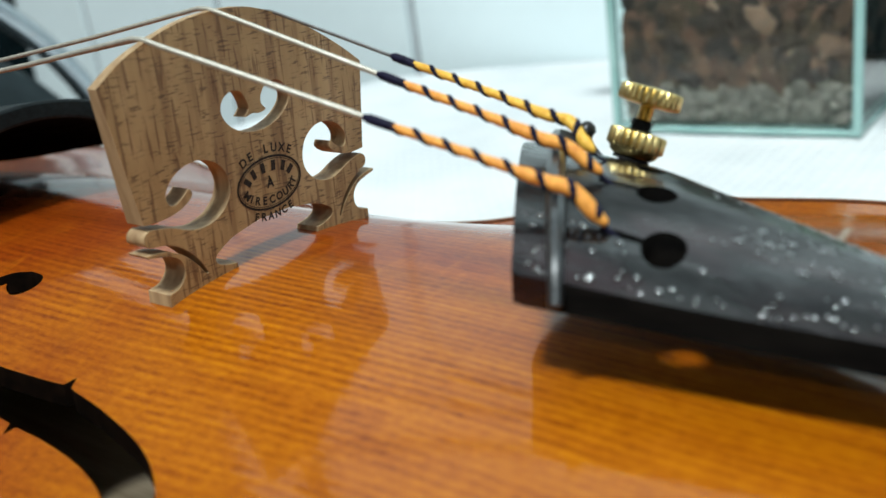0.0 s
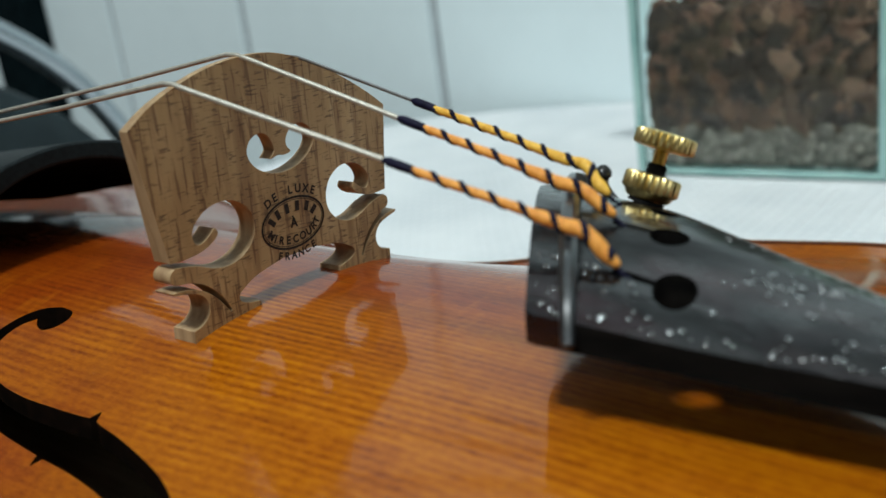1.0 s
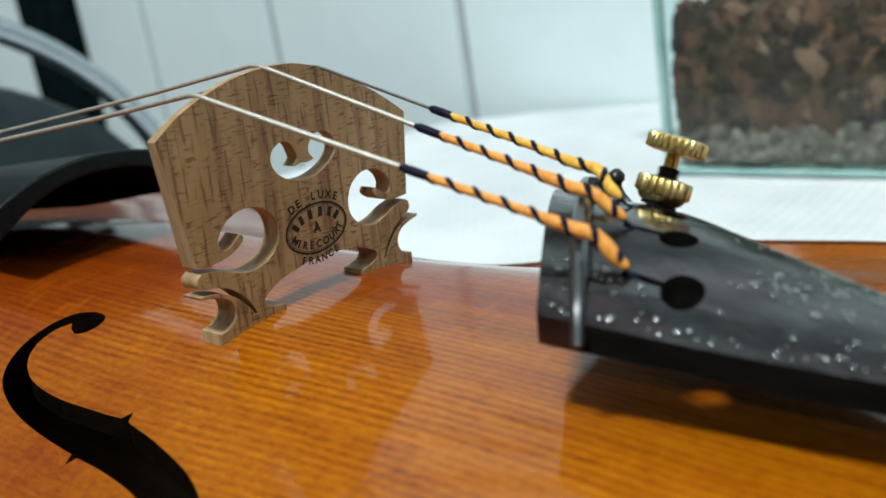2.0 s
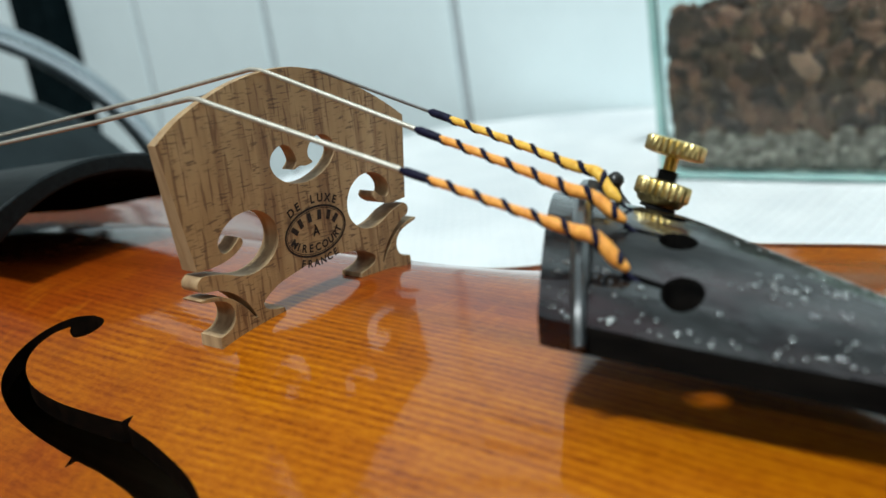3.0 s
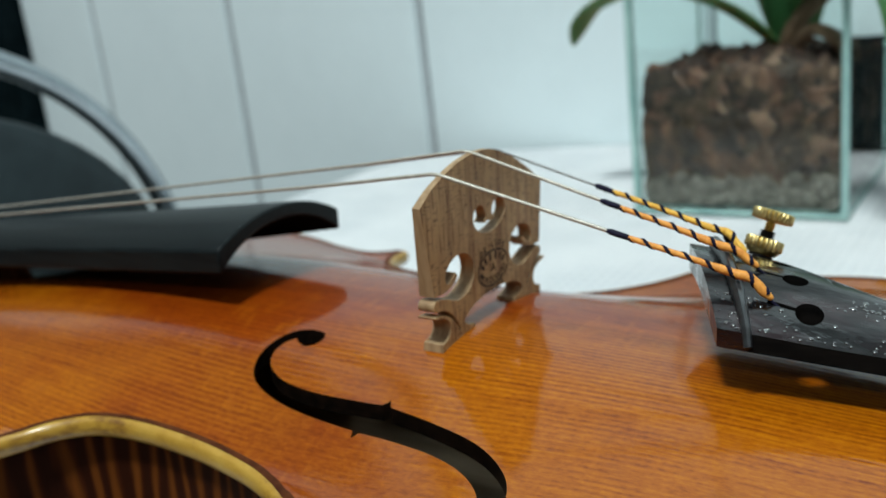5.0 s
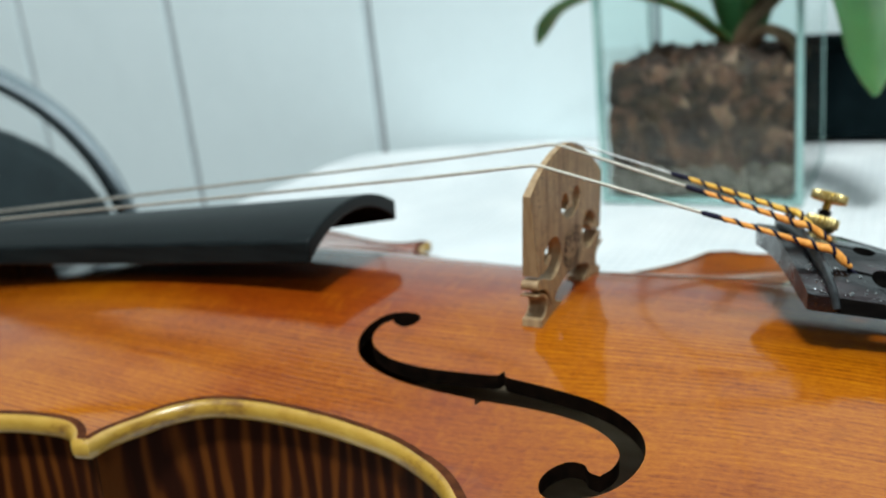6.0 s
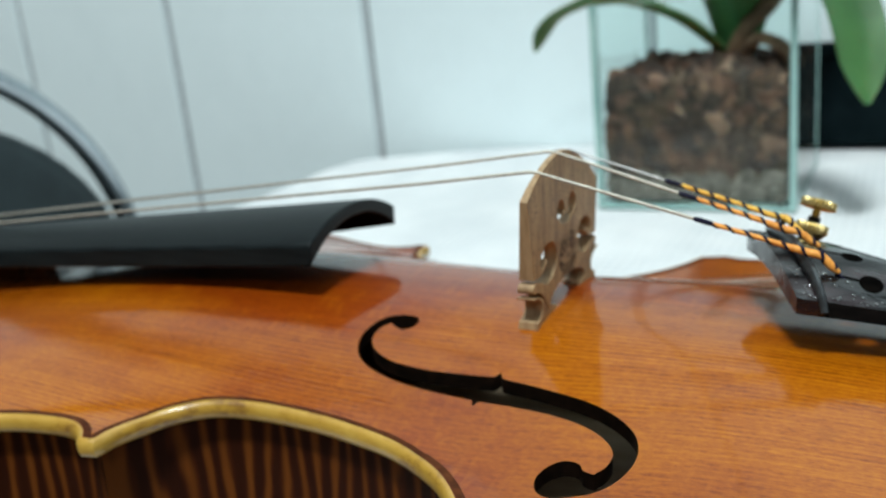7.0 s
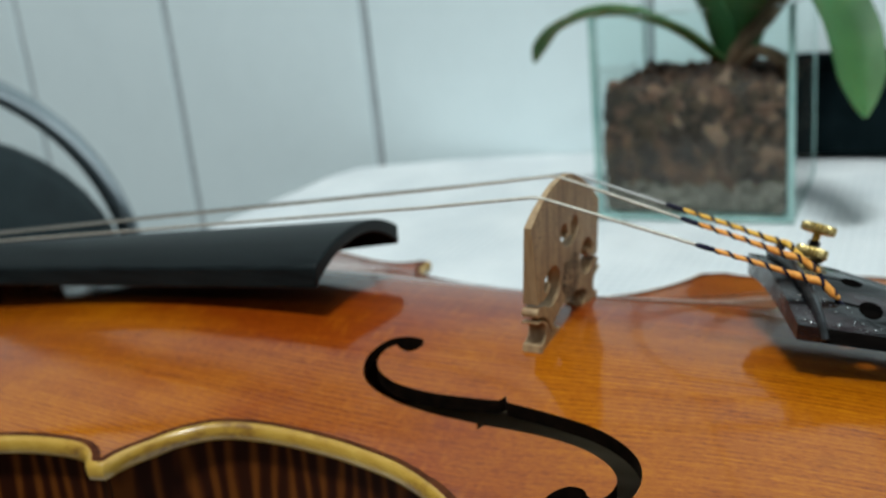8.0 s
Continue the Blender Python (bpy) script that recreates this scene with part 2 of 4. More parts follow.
    M["cloth"] = m.m
    m = Mat("white_panel", Roughness=0.5)
    m.colour(m.ramp(m.noise(5, 6, (1, 1, 0.8), 0.7), (0.25, (0.69, 0.79, 0.81)), (0.5, (0.745, 0.85, 0.87)), (0.75, (0.78, 0.88, 0.895))))
    m.bump(m.noise(30, 4), 0.002, 0.2)
    M["panel"] = m.m
    m = Mat("grey_joint", Roughness=0.8)
    m.colour(m.ramp(m.noise(40, 4), (0.3, (0.40, 0.45, 0.47)), (0.7, (0.50, 0.55, 0.57))))
    M["joint"] = m.m
    m = Mat("dark_joint", Roughness=0.8)
    m.colour(m.ramp(m.noise(40, 4), (0.3, (0.10, 0.12, 0.13)), (0.7, (0.18, 0.20, 0.21))))
    M["joint_dark"] = m.m
    m = Mat("white_ceiling_paint", Roughness=0.85)
    m.colour(m.ramp(m.noise(3, 6), (0.3, (0.62, 0.64, 0.65)), (0.7, (0.72, 0.74, 0.75))))
    M["white"] = m.m
    m = Mat("brown_wall", Roughness=0.8)
    m.colour(m.ramp(m.noise(3, 6), (0.3, (0.055, 0.048, 0.042)), (0.7, (0.085, 0.075, 0.066))))
    M["dim_wall"] = m.m
    m = Mat("grey_floor", Roughness=0.5)
    m.colour(m.ramp(m.noise(4, 6), (0.3, (0.10, 0.085, 0.07)), (0.7, (0.16, 0.14, 0.12))))
    M["floor"] = m.m
    m = Mat("table_wood", Roughness=0.5)
    m.colour(m.ramp(m.noise(12, 5, (0.2, 1, 1)), (0.3, (0.05, 0.03, 0.018)), (0.7, (0.10, 0.06, 0.035))))
    M["table"] = m.m
    m = Mat("clear_glass", Roughness=0.0, Transmission_Weight=1.0, IOR=1.2)
    m.b.inputs["Base Color"].default_value = (0.90, 0.975, 0.96, 1)
    M["glass"] = m.m
    m = Mat("glass_rim", Roughness=0.25, Transmission_Weight=0.2, IOR=1.45)
    m.colour(m.ramp(m.noise(40, 2), (0.3, (0.30, 0.52, 0.49)), (0.7, (0.46, 0.68, 0.64))))
    M["glass_rim"] = m.m
    m = Mat("pine_bark", Roughness=0.85)
    hue = m.ramp(m.island(), (0.0, (0.003, 0.002, 0.001)), (0.40, (0.016, 0.008, 0.004)), (0.55, (0.036, 0.023, 0.009)), (0.72, (0.068, 0.029, 0.015)), (0.92, (0.115, 0.056, 0.031)), (1.0, (0.22, 0.145, 0.10)))
    m.colour(m.mix(m.math("MULTIPLY", m.noise(260, 4), 0.7), hue, (0.022, 0.011, 0.007, 1)))
    m.bump(m.noise(350, 4), 0.001, 0.6)
    M["bark"] = m.m
    m = Mat("clay_pebble", Roughness=0.8)
    m.colour(m.ramp(m.island(), (0.0, (0.050, 0.042, 0.033)), (0.6, (0.085, 0.074, 0.060)), (1.0, (0.14, 0.125, 0.105))))
    M["pebble"] = m.m
    m = Mat("orchid_leaf", Roughness=0.5, Specular_IOR_Level=0.3)
    m.b.inputs["Subsurface Weight"].default_value = 0.08
    m.colour(m.ramp(m.noise(40, 3, (1, 1, 0.3)), (0.3, (0.022, 0.095, 0.028)), (0.7, (0.055, 0.190, 0.062))))
    M["leaf"] = m.m
    m = Mat("aerial_root", Roughness=0.7)
    m.colour(m.ramp(m.noise(150, 3), (0.3, (0.09, 0.05, 0.028)), (0.7, (0.22, 0.14, 0.08))))
    M["root"] = m.m
    m = Mat("grey_tube", Metallic=1.0, Roughness=0.2)
    m.colour(m.ramp(m.noise(20, 3), (0.3, (0.38, 0.42, 0.45)), (0.7, (0.50, 0.54, 0.57))))
    M["tube"] = m.m
    m = Mat("black_leatherette", Roughness=0.8, Specular_IOR_Level=0.02)
    m.colour(m.ramp(m.noise(60, 4), (0.3, (0.002, 0.005, 0.006)), (0.7, (0.006, 0.012, 0.014))))
    m.bump(m.noise(500, 3), 0.0006, 0.3)
    M["black"] = m.m
    m = Mat("dark_chair_leather", Roughness=0.5, Specular_IOR_Level=0.3)
    m.colour(m.ramp(m.noise(60, 4), (0.3, (0.010, 0.018, 0.021)), (0.7, (0.018, 0.030, 0.034))))
    m.bump(m.noise(500, 3), 0.0006, 0.3)
    M["chair"] = m.m
    return M


M = make_materials()


# ---- building helpers ----
def mesh_object(name, bm, material, parent=None, label="", smooth=True):
    data = bpy.data.meshes.new(name)
    bmesh.ops.recalc_face_normals(bm, faces=bm.faces)
    bm.to_mesh(data)
    bm.free()
    for mt in material if isinstance(material, (list, tuple)) else (material,):
        data.materials.append(mt)
    if smooth:
        data.polygons.foreach_set("use_smooth", [True] * len(data.polygons))
        data.set_sharp_from_angle(angle=radians(35))
    ob = new(name, data)
    if parent:
        ob.parent = parent
    if label:
        tagged(ob, label)
    return ob


def part(name, bm, material, parent, label="", smooth=True):
    return mesh_object(name, bm, material, parent, label, smooth)


def box(bm, x0, x1, y0, y1, z0, z1, bevel=0.0, segments=2):
    m = Matrix.LocRotScale(((x0 + x1) / 2, (y0 + y1) / 2, (z0 + z1) / 2), None, (x1 - x0, y1 - y0, z1 - z0))
    made = bmesh.ops.create_cube(bm, size=1, matrix=m)["verts"]
    if bevel:
        edges = {e for v in made for e in v.link_edges}
        bmesh.ops.bevel(bm, geom=list(edges), offset=bevel, segments=segments, affect="EDGES", profile=0.5)
    return bm


def tube(bm, pts, radii, n=12, caps=True, squash=None):
    """A round rod along points; radii: one or one a point."""
    pts = [Vector(p) for p in pts]
    if not isinstance(radii, (list, tuple)):
        radii = [radii] * len(pts)
    rings = []
    up = Vector((0, 0, 1))
    for i, p in enumerate(pts):
        d = (pts[min(i + 1, len(pts) - 1)] - pts[max(i - 1, 0)]).normalized()
        side = d.cross(up)
        if side.length < 1e-4:
            side = Vector((1, 0, 0))
        side.normalize()
        top = side.cross(d).normalized()
        sq = squash or (1, 1)
        rings.append([bm.verts.new(p + radii[i] * (sq[0] * math.cos(a) * side + sq[1] * math.sin(a) * top)) for a in (2 * math.pi * k / n for k in range(n))])
    for a, b in zip(rings, rings[1:]):
        for k in range(n):
            bm.faces.new((a[k], a[(k + 1) % n], b[(k + 1) % n], b[k]))
    if caps:
        bm.faces.new(rings[0][::-1])
        bm.faces.new(rings[-1])
    return bm


def lathe(bm, profile, n=32, m=None, wave=0.0, teeth=0):
    """Turns (radius, height) pairs round z. teeth: knurled bumps of depth wave on rows marked with a third value 1."""
    rings = []
    for row in profile:
        r, z, knurl = row[0], row[1], (row[2] if len(row) > 2 else 0)
        ring = []
        for k in range(n):
            a = 2 * math.pi * k / n
            rr = r * (1 - wave * knurl * (0.5 + 0.5 * math.cos(teeth * a)) ** 2) if teeth else r
            v = Vector((rr * math.cos(a), rr * math.sin(a), z))
            ring.append(bm.verts.new(m @ v if m else v))
        rings.append(ring)
    for a, b in zip(rings, rings[1:]):
        for k in range(n):
            bm.faces.new((a[k], a[(k + 1) % n], b[(k + 1) % n], b[k]))
    bm.faces.new(rings[0][::-1])
    bm.faces.new(rings[-1])
    return bm


def spline(nodes, steps=8, closed=False):
    """Catmull-Rom through 2D or 3D nodes."""
    p = [Vector(n) for n in nodes]
    out = []
    count = len(p) if closed else len(p) - 1
    for i in range(count):
        a = p[i - 1] if closed or i else 2 * p[0] - p[1]
        b, c = p[i], p[(i + 1) % len(p)]
        d = p[(i + 2) % len(p)] if closed or i + 2 < len(p) else 2 * p[-1] - p[-2]
        for k in range(steps):
            t = k / steps
            out.append(0.5 * (2 * b + (c - a) * t + (2 * a - 5 * b + 4 * c - d) * t * t + (3 * b - a - 3 * c + d) * t ** 3))
    if not closed:
        out.append(p[-1])
    return out


def inside(poly, x, y):
    """Whether points lie in a closed polygon; x and y are arrays."""
    poly = np.asarray(poly, float)
    a, b = poly, np.roll(poly, -1, 0)
    hit = np.zeros(len(x), bool)
    for (ax, ay), (bx, by) in zip(a, b):
        if ay != by:
            hit ^= ((ay > y) != (by > y)) & (x < (bx - ax) * (y - ay) / (by - ay) + ax)
    return hit


def fill(loops, grid=None):
    """Triangulates the first loop with the others as holes; grid: more points inside. Returns points and triangles."""
    from mathutils.geometry import delaunay_2d_cdt
    verts, edges = [], []
    for loop in loops:
        s = len(verts)
        verts += [Vector((p[0], p[1])) for p in loop]
        edges += [(s + i, s + (i + 1) % len(loop)) for i in range(len(loop))]
    if grid is not None:
        verts += [Vector(g) for g in grid]
    out = delaunay_2d_cdt(verts, edges, [], 0, 1e-7)
    pts = np.array([tuple(v) for v in out[0]])
    tri = np.array([f for f in out[2]])
    mid = pts[tri].mean(1)
    keep = inside(loops[0], mid[:, 0], mid[:, 1])
    for hole in loops[1:]:
        keep &= ~inside(hole, mid[:, 0], mid[:, 1])
    return pts, tri[keep]


# ---- violin ----
violin = tagged(new("violin"), "orange-brown varnished violin lying on white cloth, with three strings", "violin")
violin.matrix_world = VIOLIN
MM = 0.001

UPPER = [(-195, 0), (-194.5, 16), (-190, 40), (-179, 63), (-162, 78), (-140, 83.5), (-118, 79.5), (-102, 74), (-91, 72.2), (-85, 74.0), (-81, 77.8)]
WAIST = [(-76, 77.4), (-76.6, 72.5), (-74.6, 66), (-70.6, 60.4), (-63.8, 56.0), (-55, 53.8), (-45, 53.0), (-32, 53.4), (-18, 56), (-6, 62.3), (3, 72), (9, 82), (13, 92)]
LOWER = [(20, 94.5), (27, 93), (40, 97), (58, 102.5), (78, 104), (98, 102), (118, 94.5), (136, 80.5), (149, 60), (157, 36), (160, 12), (160, 0)]


def outline(inset=0.0, steps=6):
    """The body's outline as a closed loop in metres, pulled in by inset."""
    half = spline(UPPER, steps) + spline(WAIST, steps) + spline(LOWER, steps)
    half = [Vector((x, max(y, 0))) for x, y in half]
    loop = half[:-1] + [Vector((v.x, -v.y)) for v in half[:0:-1]]
    n = len(loop)
    if inset:
        out = []
        for i in range(n):
            d = (loop[(i + 1) % n] - loop[i - 1]).normalized()
            out.append(loop[i] + Vector((d.y, -d.x)) * inset * 1000)
        # leave out what folds over itself at the four corners
        p = np.array([tuple(v) for v in loop])
        q = np.roll(p, -1, 0) - p
        keep = []
        for v in out:
            w = np.array(tuple(v)) - p
            f = np.clip((w * q).sum(1) / np.maximum((q * q).sum(1), 1e-9), 0, 1)
            if np.linalg.norm(w - q * f[:, None], axis=1).min() > inset * 1000 * 0.96:
                keep.append(v)
        loop = keep
    return [(v.x * MM, v.y * MM) for v in loop]


SPAN_X = np.array((-195, -165, -138, -110, -80, -50, -25, 0, 20, 45, 75, 100, 130, 160)) * MM
SPAN_Y = np.array((74, 79, 81, 76, 66, 58, 55.5, 59, 70, 88, 98, 98, 92, 85)) * MM
FINE_X = np.linspace(-0.2, 0.165, 366)
FINE_Y = np.convolve(np.pad(np.interp(FINE_X, SPAN_X, SPAN_Y), 14, mode="edge"), np.hanning(31)[1:-1] / np.hanning(31).sum(), "valid")
ARCH, CREST = 0.0155, 0.0012


def rise(x):
    """The body's top comes up towards the tail end."""
    f = np.clip((x - 0.066) / 0.055, 0, 1)
    return 0.0030 * f * f * (3 - 2 * f)


def belly_z(x, y):
    u = np.clip(np.abs(y) / np.interp(x, FINE_X, FINE_Y), 0, 1)
    s = np.clip(np.abs((x + 0.0175) / 0.1775), 0, 1)
    flat = 0.0008 * np.exp(-(((np.abs(y) - 0.0195) / 0.010) ** 2)) * (1 - s ** 2)
    return CREST + flat + rise(x) - ARCH * (1 - (1 - u * u) ** 1.4 * (1 - s ** np.where(x > -0.0175, 3.6, 2.6)) ** 1.3)


def f_hole(sign):
    """One sound hole as a closed loop, in metres; sign: -1 near, +1 far."""
    outer = spline([(-33.2, 20.2), (-36.8, 21.6), (-39.4, 24.9), (-40.2, 29.4), (-38.3, 33.8), (-34.1, 36.9), (-27, 39.2), (-18, 40.7), (-9.0, 41.6)], 5)
    nick_low = [Vector(p) for p in ((-6.6, 41.8), (-5.9, 43.3), (-4.9, 42.0))]
    outer2 = spline([(-3.4, 42.1), (2, 42.6), (11, 44.2), (18.6, 46.7), (23.8, 50.0), (26.3, 53.3), (26.0, 56.3), (24.3, 58.3)], 5)
    low_eye = spline([(24.3, 58.3), (22.2, 57.5), (20.6, 55.8), (17.6, 55.4), (14.9, 57.2), (13.9, 60.0), (15.2, 62.9), (18.2, 64.1), (21.6, 63.6)], 5)[1:]
    back = spline([(21.6, 63.6), (25.2, 62.6), (28.4, 60.2), (30.4, 56.5), (30.6, 52.2), (28.4, 47.6), (23.4, 43.3), (16.6, 40.0), (6.1, 37.1), (-1.2, 35.7)], 5)[1:]
    nick_up = [Vector(p) for p in ((-2.4, 35.4), (-3.3, 33.9), (-4.3, 35.2))]
    inner = spline([(-6.0, 35.3), (-11.1, 35.4), (-20.6, 35.4), (-29.3, 34.4), (-34.9, 32.0), (-37.2, 28.9), (-36.9, 25.7), (-35.0, 23.6)], 5)
    eye = spline([(-35.0, 23.6), (-33.6, 24.6), (-31.3, 25.2), (-29.3, 24.0), (-28.7, 22.0), (-30.0, 20.5), (-33.2, 20.2)], 4)[1:-1]
    loop = outer + nick_low + outer2 + low_eye + back + nick_up + inner + eye
    return [(p.x * MM, sign * p.y * MM) for p in loop]


def build_belly():
    rim = outline(0.0016)
    holes = [f_hole(-1), f_hole(1)]
    gx, gy = np.meshgrid(np.arange(-0.193, 0.159, 0.0022), np.arange(-0.103, 0.104, 0.0022))
    gx, gy = gx.ravel(), gy.ravel()
    keep = inside(outline(0.003), gx, gy)
    for h in holes:
        keep &= ~inside(h, gx, gy)
    pts, tri = fill([rim, *holes], np.stack((gx, gy), 1)[keep])
    x, y = pts[:, 0], pts[:, 1]
    top = np.stack((x, y, belly_z(x, y)), 1)
    data = bpy.data.meshes.new("belly")
    data.from_pydata(top.tolist(), [], tri.tolist())
    d = 2e-4
    nx, ny = -(belly_z(x + d, y) - belly_z(x - d, y)) / (2 * d), -(belly_z(x, y + d) - belly_z(x, y - d)) / (2 * d)
    nrm = np.stack((nx, ny, np.ones_like(nx)), 1)
    nrm /= np.linalg.norm(nrm, axis=1)[:, None]
    flip = [p for p in data.polygons if p.normal.z < 0]
    for p in flip:
        p.flip()
    data.polygons.foreach_set("use_smooth", [True] * len(data.polygons))
    data.normals_split_custom_set_from_vertices(nrm.tolist())
    data.materials.append(M["spruce"])
    ob = new("belly", data)
    ob.parent = violin
    # under side
    bm = bmesh.new()
    vs = [bm.verts.new((a, b, c - 0.0032)) for a, b, c in top]
    for t in tri:
        bm.faces.new([vs[i] for i in t])
    part("belly_lining", bm, M["inside"], violin)
    # the cut walls of the sound holes, coloured near black as shade
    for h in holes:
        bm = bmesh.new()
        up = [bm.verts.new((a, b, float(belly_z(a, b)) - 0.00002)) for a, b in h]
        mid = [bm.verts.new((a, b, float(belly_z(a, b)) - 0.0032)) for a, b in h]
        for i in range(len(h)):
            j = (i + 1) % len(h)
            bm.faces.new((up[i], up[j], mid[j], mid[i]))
        part("sound_hole_edge", bm, M["cut"], violin, "cut edge of the sound hole, darkened as shade")


def sweep(bm, loop, profile, base):
    """Carries (outward, up) pairs round a closed plan loop; base: height at a point."""
    n = len(loop)
    pts = [Vector((a, b)) for a, b in loop]
    rings = []
    for i in range(n):
        d = (pts[(i + 1) % n] - pts[i - 1]).normalized()
        out = Vector((-d.y, d.x))
        z = base(pts[i].x, pts[i].y)
        rings.append([bm.verts.new((pts[i].x + out.x * o, pts[i].y + out.y * o, z + u)) for o, u in profile])
    for i in range(n):
        a, b = rings[i], rings[(i + 1) % n]
        for k in range(len(profile) - 1):
            bm.faces.new((a[k], b[k], b[k + 1], a[k + 1]))
    return bm


EDGE_Z = CREST - ARCH


def build_body():
    build_belly()
    rim = outline(0.0016)
    # rounded ochre edge of the belly, 4 mm thick
    prof = [(-0.0006, 0.0000), (-0.0002, 0.0001), (0.0003, 0.0002), (0.0009, 0.0001), (0.0015, -0.0004), (0.0018, -0.0013), (0.0018, -0.0027), (0.0012, -0.0038), (0.0002, -0.0043), (-0.0020, -0.0043)]
    part("belly_edge", sweep(bmesh.new(), rim, prof[2:], lambda a, b: float(belly_z(a, b))), M["edge"], violin, "worn ochre-yellow edge of the belly")
    part("belly_rim", sweep(bmesh.new(), rim, prof[:3], lambda a, b: float(belly_z(a, b))), M["spruce"], violin)
    # dark purfling band beside the edge
    line = outline(0.0022)
    bm = sweep(bmesh.new(), line, [(-0.0009, -0.0002), (-0.0009, 0.00014), (0.0009, 0.00018), (0.0009, -0.0002)], lambda a, b: float(belly_z(a, b)))
    part("purfling", bm, M["purfling"], violin)
    wall = outline(0.0042)
    bm = sweep(bmesh.new(), wall, [(0, -0.0020), (0, -0.0362)], lambda a, b: EDGE_Z + float(rise(a)))
    part("rib", bm, M["ribs"], violin, "flamed maple ribs under dark brown varnish")
    bm = sweep(bmesh.new(), outline(0.0016), [(-0.0030, -0.0325), (0.0002, -0.0325), (0.0012, -0.0330), (0.0016, -0.0345), (0.0010, -0.0360), (-0.0004, -0.0364)], lambda a, b: EDGE_Z)
    part("back_edge", bm, M["edge"], violin)
    # back plate, arched downwards
    pts, tri = fill([outline(0.002)], [(a, b) for a in np.arange(-0.19, 0.157, 0.008) for b in np.arange(-0.1, 0.101, 0.008) if inside(outline(0.006), np.array([a]), np.array([b]))[0]])
    bm = bmesh.new()
    deep = EDGE_Z - 0.0362
    hi = [bm.verts.new((a, b, deep + 0.003 - (float(belly_z(a, b)) - EDGE_Z) * 0.26)) for a, b in pts]
    lo = [bm.verts.new((a, b, deep - (float(belly_z(a, b)) - EDGE_Z) * 0.26)) for a, b in pts]
    for t in tri:
        bm.faces.new([hi[i] for i in t])
        bm.faces.new([lo[i] for i in t[::-1]]).material_index = 1
    part("back", bm, (M["inside"], M["ribs"]), violin)


build_body()


def neck_z(x):
    """Lower edge of the fingerboard."""
    return 0.0087 + (x + 0.058) * 0.105


def build_fingerboard():
    bm = bmesh.new()
    rows = []
    for k in range(24):
        f = k / 23
        x = -0.058 - 0.270 * f
        half = 0.0212 - 0.0092 * f
        z0, edge = neck_z(x), 0.0056
        top = []
        for i in range(25):
            y = -half + 2 * half * i / 24
            top.append((x, y, z0 + edge + math.sqrt(0.042 ** 2 - y * y) - math.sqrt(0.042 ** 2 - half ** 2)))
        hollow = max(0.0, 1 - f / 0.5)
        under = []
        for i in range(25):
            y = half - 2 * half * i / 24
            arch = (1 - (abs(y) / half) ** 2.2) * (0.0078 * hollow ** 0.5)
            # far underside lowered, out of sight, to block the wall's reflection in the belly
            mirror_drop = 0.0034 * min(1, f / 0.16) * min(1, max(0, 0.4 + y / half))
            under.append((x, y, z0 + arch - mirror_drop))
        rows.append([bm.verts.new(p) for p in top + under])
    n = len(rows[0])
    for a, b in zip(rows, rows[1:]):
        for i in range(n):
            bm.faces.new((a[i], a[(i + 1) % n], b[(i + 1) % n], b[i])).material_index = 1 if 25 <= i < 49 else 0
    for end in (rows[0], rows[-1]):
        for i in range(24):
            bm.faces.new((end[i], end[i + 1], end[48 - i], end[49 - i]))
    ob = part("fingerboard", bm, (M["ebony"], M["shade_black"]), violin, "satin black ebony fingerboard")
    mod = ob.modifiers.new("soft_edges", "BEVEL")
    mod.width, mod.segments, mod.limit_method, mod.angle_limit = 0.0006, 2, "ANGLE", radians(50)
    # neck below it and the nut
    bm = bmesh.new()
    rows = []
    for k in range(10):
        f = k / 9
        x = -0.190 - 0.140 * f
        half, deep = 0.0155 - 0.0045 * f, 0.015 + 0.016 * max(0, 1 - f / 0.25) ** 2
        z0 = neck_z(x)
        rows.append([bm.verts.new((x, half * math.cos(a), z0 - 0.0001 - deep * math.sin(a))) for a in (math.pi * i / 12 for i in range(13))])
    for a, b in zip(rows, rows[1:]):
        for i in range(12):
            bm.faces.new((a[i], a[i + 1], b[i + 1], b[i]))
        bm.faces.new((a[12], a[0], b[0], b[12]))
    bm.faces.new(rows[0])
    bm.faces.new(rows[-1][::-1])
    part("neck", bm, M["ribs"], violin)
    z = neck_z(-0.3305)
    part("nut", box(bmesh.new(), -0.3335, -0.3283, -0.012, 0.012, z, z + 0.0085, 0.0008), M["ebony"], violin)


build_fingerboard()

# ---- bridge ----
NEAR_SIDE = [(-8.2, 0.6), (-8.4, 1.7), (-10.2, 2.0), (-11.7, 2.6), (-12.0, 3.6), (-10.6, 4.6), (-8.1, 5.6), (-3.2, 6.5)]
NEAR_OUT = [(-20.5, -0.6), (-20.5, 1.2), (-18.6, 1.7), (-17.5, 3.0), (-17.5, 4.6), (-18.6, 5.9), (-20.6, 6.6), (-22.6, 7.0), (-22.9, 7.4), (-20.4, 7.2), (-17.6, 6.0),
            (-15.4, 4.0), (-13.9, 1.9), (-13.6, 2.1), (-15.0, 4.6), (-17.2, 6.7), (-19.6, 7.9), (-22.0, 8.3), (-22.8, 9.0), (-22.7, 10.0), (-21.8, 10.6)]
